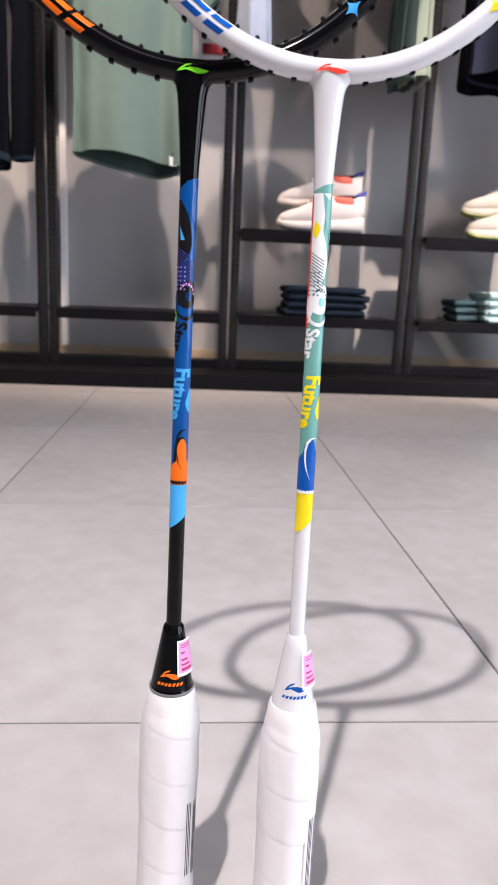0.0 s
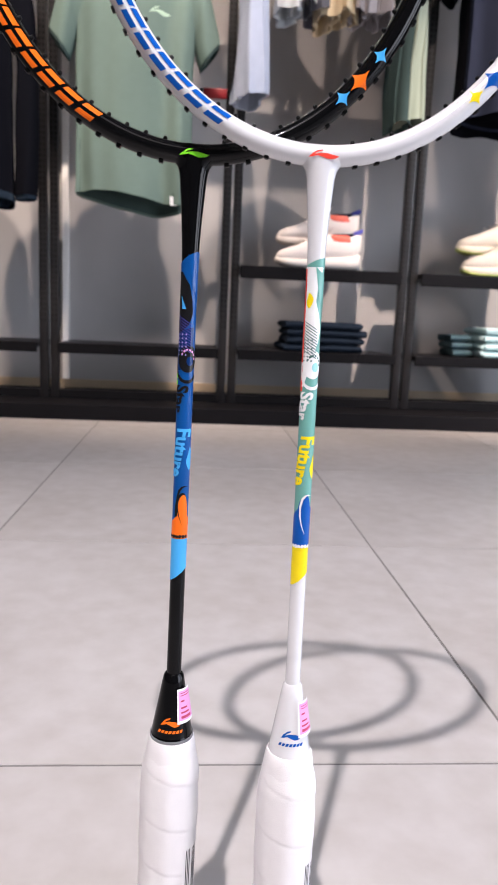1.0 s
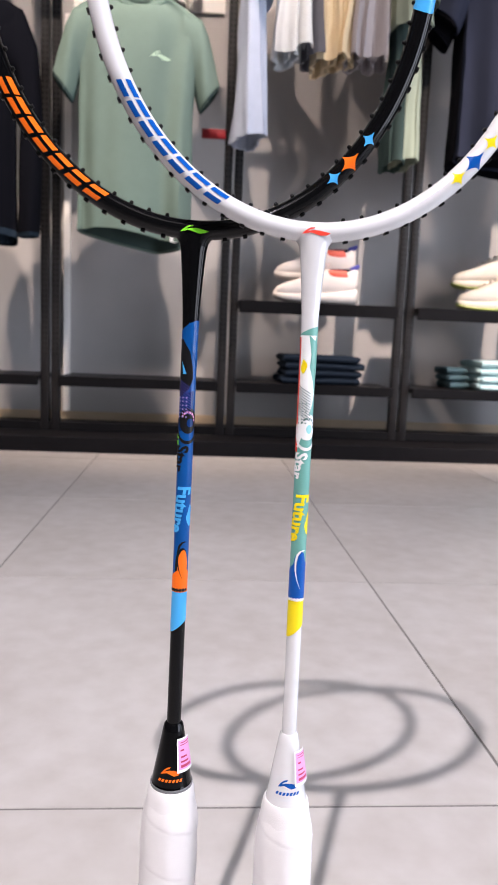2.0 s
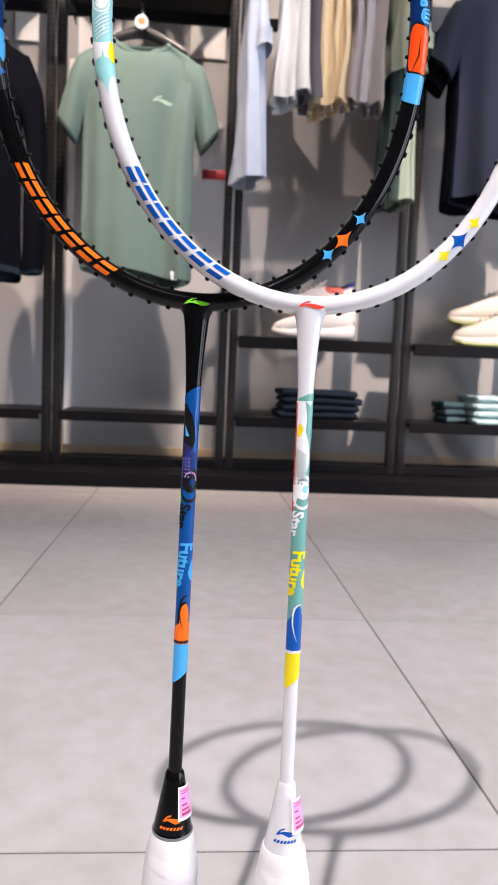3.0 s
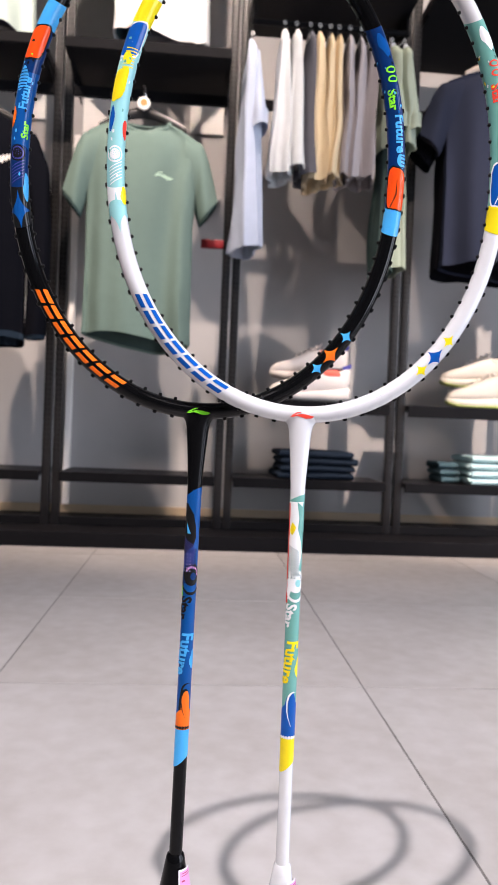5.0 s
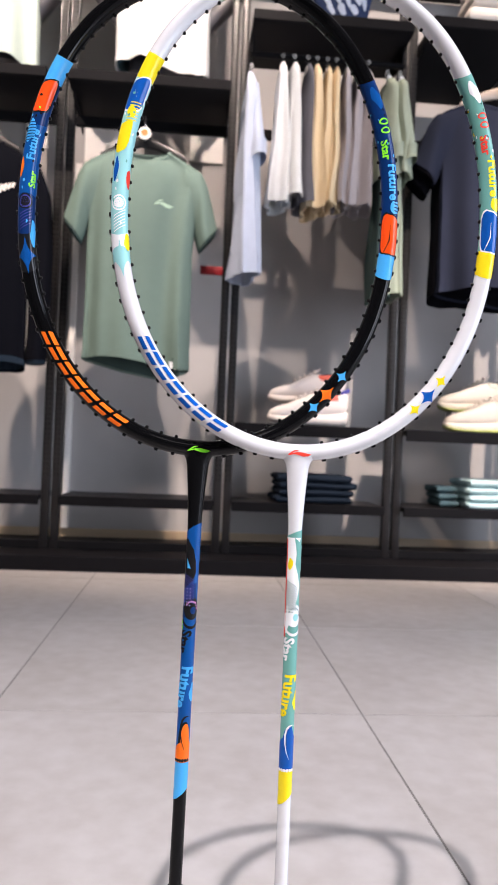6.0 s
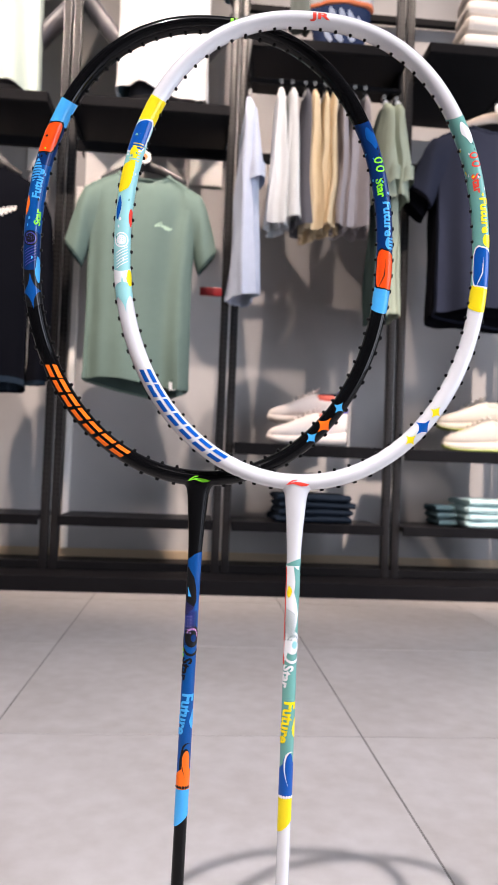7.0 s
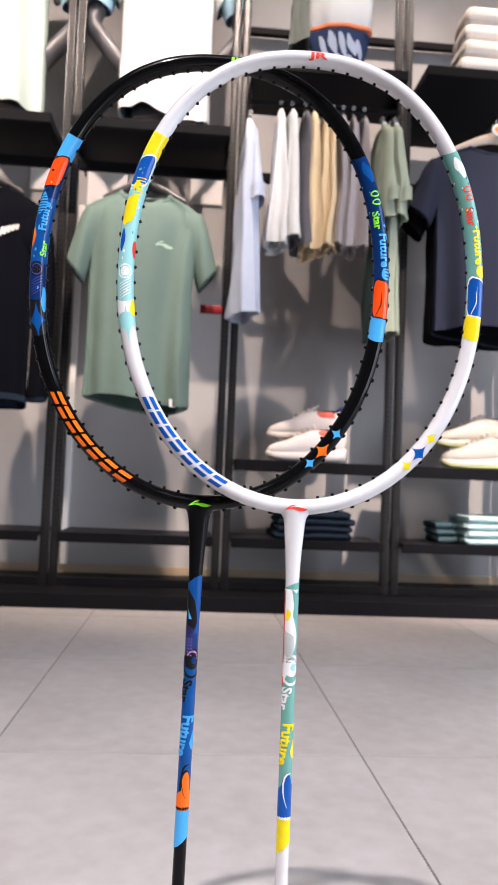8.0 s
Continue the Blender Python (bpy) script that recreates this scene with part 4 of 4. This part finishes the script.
        head_print(pts, -88.5, m2, off=(2.2 + 300 * (0.004 - r0)) * OFF, name="ring_print")
    for i in range(6):
        u = -0.006 + i * 0.0017
        head_print([(u, -0.004), (u + 0.0005, -0.004), (u + 0.0045, 0.003), (u + 0.0040, 0.003)], -83.5, I_WHITE if white else I_VIOLET, off=2.2 * OFF, name="hatch_print")
    head_print([(p[0] * 1.6, p[1]) for p in star(0.0066)], -72, midl if white else I_BLUE, off=2.5 * OFF, name="star_print")
    # slanted block mark along the lower left
    tone = I_ROYAL if white else I_ORANGE
    for dg in np.linspace(-47.8, -20.8, 7):
        for lift, w in ((0.0021, 0.0086), (-0.0021, 0.0078)):
            head_print(slant_bar(w, 0.0025, lift), float(dg), tone, 1, -1, -4, 2 * OFF, "mark_bar")
    # right run of print
    head_band(134.5, 127, mid, -0.003, 0.002)
    head_band(127, 80, mid, 0.002, 0.0, OFF)
    head_print(blob(0.006, 0.003, 0.25, 12), 128.5, I_WHITE if white else I_BLUE, v0=10, off=2 * OFF)
    for du in (-0.0026, 0.0026):
        arc = [2 * math.pi * i / 18 for i in range(19)]
        loop = [(du + 0.0020 * math.cos(f), 0.0032 * math.sin(f)) for f in arc] + [(du + 0.0011 * math.cos(f), 0.0022 * math.sin(f)) for f in arc[::-1]]
        head_print([(u, v) for u, v in loop], 120.5, I_RED if white else I_LIME, -1, 1, 10, 2 * OFF, "loop_print")
    head_word("Star", 0.0070, 113.5, I_RED if white else I_LIME, -1, 1, -18)
    head_word("Future", 0.0080, 103.5, I_YELLOW if white else I_CYAN, -1, 1, 14)
    head_print(blob(0.0048, 0.0030, 0.2, 6), 95.5, I_YELLOW if white else I_CYAN, v0=30, off=2 * OFF)
    for i in range(5):
        u = -0.0042 + i * 0.002
        if not white:
            head_print([(u, -0.001), (u + 0.0007, -0.001), (u + 0.0007, 0.0042), (u, 0.0042)], 95.5, I_NAVY, v0=28, off=3 * OFF, name="hatch_print")
    head_print(patch(0.0122, 0.0078, -0.2, 9), 86.5, I_WHITE if white else I_BLACK, v0=6, off=1.7 * OFF)
    head_print(patch(0.0113, 0.0069, -0.2, 9), 86.5, hot, v0=6, off=2.2 * OFF)
    head_print([(-0.008, -0.0005), (0.002, -0.0002), (0.009, -0.003), (0.009, -0.0034), (0.002, -0.0009)], 86, I_WHITE if white else I_BLACK, -1, 1, 0, 3 * OFF, "stroke_print")
    head_band(81, 74, tip, 0.001, -0.003, 1.5 * OFF)
    # three small stars, mark at the throat, word at the crown
    c1, c2 = (I_YELLOW, I_ROYAL) if white else (I_CYAN, I_ORANGE)
    for dg, r, m2 in ((40.6 if white else 41.6, 0.0042, c1), (35.4, 0.0060, c2), (30.7, 0.0042, c1)):
        head_print(star(r), dg, m2, v0=0, off=2 * OFF, name="star_print")
    part("mark_print", bent(polygon([(u * 0.0068, v * 0.0042) for u, v in MARK], 0.0014), lambda u, v: Vector((u, -0.0057 - 0.0003 + 0.25 * abs(v) ** 1.2, 0.4425 + v)), 0), I_RED if white else I_LIME, head)
    head_word("JR", 0.0058, 178.5 if white else 176.5, I_RED if white else I_LIME, -1, 1, -2, 2 * OFF, 2.0)

    # --- print on the shaft ---
    def on_shaft(z0, v0=0.0, off=OFF, turn=True, twist=0.0):
        def f(u, v):
            w, h = (v - twist * u, -u) if turn else (u, v)
            g = radians(v0) + w / R
            r = R * 1.04 + off + max(0.0, (z0 + h - 0.388) * 0.03)
            return Vector((r * math.sin(g), -r * math.cos(g), z0 + h))
        return f

    def shaft_print(pts, z0, mat, v0=0.0, off=OFF, name="print", turn=True):
        part(name, bent(polygon(pts, 0.0013), on_shaft(z0, v0, off, turn), 0), mat, shaft)

    def shaft_band(z0, z1, mat, w0=0.0, w1=0.0, ph0=0.0, ph1=0.0, off=OFF, a0=0.0, a1=360.0):
        m, k, rs = 26, max(3, int((z1 - z0) / 0.003)), []
        for i in range(k + 1):
            g, r = i / k, []
            for j in range(m + (a1 - a0 < 360)):
                f = radians(a0 + (a1 - a0) * j / m)
                z = z0 + (z1 - z0) * g + w0 * (1 - g) * math.cos(f - radians(ph0)) + w1 * g * math.cos(f - radians(ph1))
                rad = R * 1.04 + off + max(0.0, (z - 0.388) * 0.03)
                r.append((rad * math.sin(f), -rad * math.cos(f), z))
            rs.append(r)
        part("band_print", loft(bmesh.new(), rs, a1 - a0 >= 360), mat, shaft)

    if white:
        shaft_band(0.2598, 0.3972, I_TEAL, 0, 0.002, 0, 60)
        shaft_band(0.2478, 0.2658, I_YELLOW, 0.0034, 0.0003, 95, 0, 1.5 * OFF)
        shaft_print([(-0.028, -0.0066), (-0.028, 0.0030), (-0.020, 0.0010), (-0.013, 0.0004), (-0.007, 0.0020), (0.0, 0.0034), (0.006, 0.0022), (0.011, 0.0), (0.018, -0.0008), (0.026, -0.0034), (0.027, -0.0066)], 0.3670, I_WHITE, 0, 2.3 * OFF)
        shaft_band(0.3408, 0.3942, I_RED, 0, 0, 0, 0, 2.9 * OFF, -112, -66)
        shaft_print([(-0.010, -0.002), (0.004, 0.0), (0.010, 0.0032), (-0.004, 0.0042)], 0.3852, I_TEAL, 25, 3.0 * OFF)
        shaft_print(blob(0.006, 0.0022, 0.2, 3), 0.3612, I_WHITE, -5, 3.0 * OFF)
        shaft_print(blob(0.0028, 0.0014, 0.2, 3), 0.3802, I_YELLOW, -35, 3.6 * OFF)
    else:
        shaft_band(0.2608, 0.3972, I_BLUE, 0, 0.003, 0, 60)
        shaft_band(0.2448, 0.2638, I_CYAN, 0.0034, 0.0004, 95, 0, 1.5 * OFF)
        shaft_print([(-0.013, -0.0064), (-0.013, -0.0030), (-0.007, 0.0004), (0.0, 0.0018), (0.006, 0.0022), (0.011, 0.0006), (0.015, -0.0030), (0.015, -0.0064)], 0.3780, I_BLACK, 0, 2.3 * OFF)
        shaft_print([(-0.012, -0.001), (0.002, 0.001), (0.010, 0.0042), (-0.006, 0.0040)], 0.3872, I_BLUE, 6, 3.2 * OFF)
        shaft_band(0.3452, 0.3652, I_NAVY, 0.001, 0.001, 0, 90, 1.5 * OFF, -100, 50)
        shaft_print([(-0.003, -0.0006), (0.003, 0.0), (0.003, 0.0018)], 0.3772, I_CYAN, -40, 3.8 * OFF)
    for i in range(11):
        u = -0.0080 + i * 0.0013
        shaft_print([(u, -0.0036), (u + 0.0004, -0.0036), (u + 0.0042, 0.0020), (u + 0.0038, 0.0020)], 0.3632, I_DTEAL if white else I_VIOLET, -6, 3.6 * OFF, "hatch_print")
    for i in range(18):
        u, v = -0.0036 + 0.0019 * (i % 6), -0.0030 + 0.0016 * (i // 6)
        shaft_print(blob(0.00042, 0.00036, 0.0, 1, 8), 0.3590 - u, I_DTEAL if white else I_LAV, -8 + math.degrees(v / R), 3.9 * OFF, "dot_print")
    # round motif with a broken ring of dashes and a tail
    tone, dash = (I_WHITE, I_DTEAL) if white else (I_BLACK, I_PINK)
    shaft_print([(1.45 * 0.0044 * math.cos(f), 0.0044 * math.sin(f)) for f in [2 * math.pi * i / 26 for i in range(26)]], 0.3512, tone, 12, 3.0 * OFF, "round_print")
    shaft_print([(1.45 * 0.0015 * math.cos(f) + 0.001, 0.0015 * math.sin(f)) for f in [2 * math.pi * i / 16 for i in range(16)]], 0.3512, I_AQUA if white else I_NAVY, 26, 3.6 * OFF, "round_print")
    for i in range(7):
        f0 = 1.5 + i * 0.42
        pts = [(1.45 * r * math.cos(f), r * math.sin(f)) for r, f in ((0.0026, f0), (0.0033, f0), (0.0033, f0 + 0.26), (0.0026, f0 + 0.26))]
        shaft_print(pts, 0.3512, dash, 12, 3.6 * OFF, "dash_print")
    tail = [(r * 1.6 * math.cos(f), r * math.sin(f)) for r, f in [(0.0060, a) for a in np.linspace(-1.9, 0.9, 12)] + [(0.0050, a) for a in np.linspace(0.9, -1.9, 12)]]
    shaft_print(tail, 0.3492, tone, 10, 3.3 * OFF, "stroke_print")
    part("lettering", bent(word("Star", 0.0080), on_shaft(0.3323, -42, 3 * OFF, True, 0.16), 0), I_WHITE if white else I_BLACK, shaft)
    part("lettering", bent(word("Future", 0.0090), on_shaft(0.3063, -24, 3 * OFF, True, 0.15), 0), I_YELLOW if white else I_CYAN, shaft)
    shaft_print(blob(0.0046, 0.0022, 0.2, 3), 0.3033, I_YELLOW if white else I_CYAN, 66, 2 * OFF)
    shaft_print(blob(0.0105, 0.0034, 0.06, 7), 0.2788 if white else 0.2758, I_ROYAL if white else I_BLACK, 8, 1.6 * OFF)
    shaft_band(0.2643 if white else 0.2633, 0.2808 if white else 0.2718, I_ROYAL if white else I_ORANGE, 0, 0.004, 0, 20, 2 * OFF)
    path = [(-0.0100, 0.0030), (-0.0106, 0.0016), (-0.0102, 0.0002), (-0.0085, -0.0010), (-0.0050, -0.0017), (0.0, -0.0016), (0.0045, -0.0008), (0.0090, 0.0006)]
    wide = [0.0002, 0.0005, 0.0007, 0.0008, 0.0008, 0.0007, 0.0005, 0.0001]
    shaft_print([(u, v - w / 2) for (u, v), w in zip(path, wide)] + [(u + w * 0.8, v + w / 2) for (u, v), w in zip(path[::-1], wide[::-1])], 0.2795, I_WHITE if white else I_BLACK, 4, 4 * OFF, "stroke_print")
    if not white:
        shaft_print(blob(0.0085, 0.0024, 0.05, 7), 0.2768, I_ORANGE, 16, 2.7 * OFF)
    for i in range(6):
        shaft_print(blob(0.0009, 0.0007, 0.1, i, 9), 0.2646, I_WHITE if white else I_BLACK, -62 + 22 * i, 4 * OFF, "dot_print")

    for dz in (0.0, 0.0032):
        shaft_print([(-0.0011, -0.0010), (0.0011, -0.0010), (0.0011, 0.0010), (-0.0011, 0.0010)], 0.3400 + dz, I_RED if white else I_LIME, -74, 3 * OFF, "dash_print")

    # --- mark and label on the cap, barcode label on the grip ---
    def on_cap(z0, v0):
        def f(u, v):
            z = z0 + v
            r = float(np.interp(z, [p[1] for p in cone], [p[0] for p in cone])) + 0.00015
            g = radians(v0) + u / r
            return Vector((r * math.sin(g), -r * math.cos(g), z))
        return f
    mark = I_ROYAL if white else I_ORANGE
    part("mark_print", bent(polygon([(u * 0.0056, v * 0.0052) for u, v in MARK], 0.0012), on_cap(0.1680, -2), 0), mark, cap)
    for i in range(7):
        u = -0.0066 + i * 0.0021
        part("mark_bar", bent(polygon(slant_bar(0.0013, 0.0015, 0.0), 0.001), on_cap(0.1634, -2 + math.degrees(u / 0.0102) * 0.95), 0), mark, cap)

    def tag_f(off):
        def f(u, v):
            z = 0.1765 + v
            r = 0.0087 + 0.0002 + off - 0.17 * (v)
            g = radians(50) + u / 0.0092
            return Vector((r * math.sin(g), -r * math.cos(g), z))
        return f
    lab = part("price_label", bent(polygon([(-0.0054, -0.0088), (0.0054, -0.0088), (0.0054, 0.0088), (-0.0054, 0.0088)], 0.0015), tag_f(0.0), 0), I_WHITE, cap, "pink and white price label")
    part("pink_field", bent(polygon([(-0.0046, -0.0072), (0.0047, -0.0072), (0.0047, 0.0078), (-0.0046, 0.0078)], 0.0015), tag_f(0.00012), 0), I_PINK, lab)
    bm = bmesh.new()
    for v, w, h in ((-0.0062, 0.0062, 0.0014), (-0.0036, 0.0050, 0.0009), (-0.0012, 0.0040, 0.0009), (0.0022, 0.0024, 0.0009), (0.0052, 0.0070, 0.0004), (0.0064, 0.0074, 0.0004)):
        f4 = bm.faces.new([bm.verts.new((x, y, 0)) for x, y in ((-0.0034, v), (-0.0034 + w, v), (-0.0034 + w, v + h), (-0.0034, v + h))])
    part("print_bar", bent(cut(bm, 0.0015), tag_f(0.00024), 0), material("crimson_print", (0.45, 0.03, 0.10), 0.5, 0, 0.1, 100, 0), lab)

    def on_grip(z0, v0, off):
        def f(u, v):
            g = radians(v0) + u / 0.0149
            r = 0.01510 + off
            return Vector((r * math.sin(g), -r * math.cos(g), z0 + v))
        return f
    lab = part("barcode_label", bent(polygon([(-0.0062, -0.038), (0.0062, -0.038), (0.0062, 0.034), (-0.0062, 0.034)], 0.002), on_grip(0.066, 58, 0.0), 0), M_GRIP, grip, "white paper barcode label")
    bm, g, v = bmesh.new(), random.Random(4), 0.030
    while v > -0.014:
        w = g.choice((0.0004, 0.0006, 0.0010))
        bm.faces.new([bm.verts.new((x, y, 0)) for x, y in ((0.0005, v - w), (0.0048, v - w), (0.0048, v), (0.0005, v))])
        v -= w + g.choice((0.0004, 0.0005, 0.0009))
    for x in (-0.0042, -0.0030, -0.0018):
        bm.faces.new([bm.verts.new((x, y, 0)) for x, y in ((x, -0.012), (x + 0.0005, -0.012), (x + 0.0005, 0.031), (x, 0.031))])
    part("print_bar", bent(cut(bm, 0.002), on_grip(0.066, 58, 0.00015), 0), I_BLACK, lab)

    # --- grommets ---
    gm = lathe([(0.00105, 0.0), (0.00105, 0.0008), (0.0008, 0.0016), (0.0005, 0.0018)], 10)
    gme = bpy.data.meshes.new("grommet")
    gm.to_mesh(gme)
    gm.free()
    gme.materials.append(M_GROMMET)
    gme.shade_smooth()
    om = boxm(-0.0017, 0.0017, -0.0011, 0.0011, -0.0005, 0.0013, bevel=0.0004)
    ome = bpy.data.meshes.new("grommet_pad")
    om.to_mesh(ome)
    om.free()
    ome.materials.append(M_GROMMET)
    N = 82
    for i in range(N):
        s = -L / 2 + L * (i + 0.5) / N
        if abs(s) < 0.012:
            continue
        p, q = sf.at(s, -90, -0.0004), sf.at(s, -90, 0.004)
        ob = new("grommet", gme)
        ob.parent = head
        ob.matrix_local = Matrix.Translation(p) @ (q - p).to_track_quat("Z", "Y").to_matrix().to_4x4()
        if abs(s) < L * 0.31 and abs(s) > 0.014:
            p, q = sf.at(s, 90, -0.0003), sf.at(s, 90, 0.004)
            ob = new("grommet_pad", ome)
            ob.parent = head
            ob.matrix_local = Matrix.Translation(p) @ (q - p).to_track_quat("Z", "Y").to_matrix().to_4x4()
    return t


racket((0.0073, 0.3425, 0), 0.77, 0.1095, False, "black badminton racket with orange and blue print, white grip, unstrung")
racket((0.0695, 0.3305, 0), 0.0, 0.1105, True, "white badminton racket with teal and yellow print, white grip, unstrung")


# ---- floor tiles ----
PX, PY, GAP = 0.619, 0.592, 0.0030
xs = [0.315 + PX * k for k in range(-6, 6)]
ys = [0.548 + PY * k for k in range(-7, 5)]
tm = boxm(-PX / 2 + GAP / 2, PX / 2 - GAP / 2, -PY / 2 + GAP / 2, PY / 2 - GAP / 2, -0.006, 0.0, bevel=0.0003)
tme = bpy.data.meshes.new("tile")
tm.to_mesh(tme)
tm.free()
tme.materials.append(M_TILE)
for x in xs:
    for y in ys:
        if not (X0 - 0.1 < x + PX / 2 < X1 + 0.1 and Y0 - 0.1 < y + PY / 2 < Y1 + 0.1):
            continue
        ob = new("tile", tme)
        ob.parent = part_floor
        ob.location = (x + PX / 2, y + PY / 2, 0)
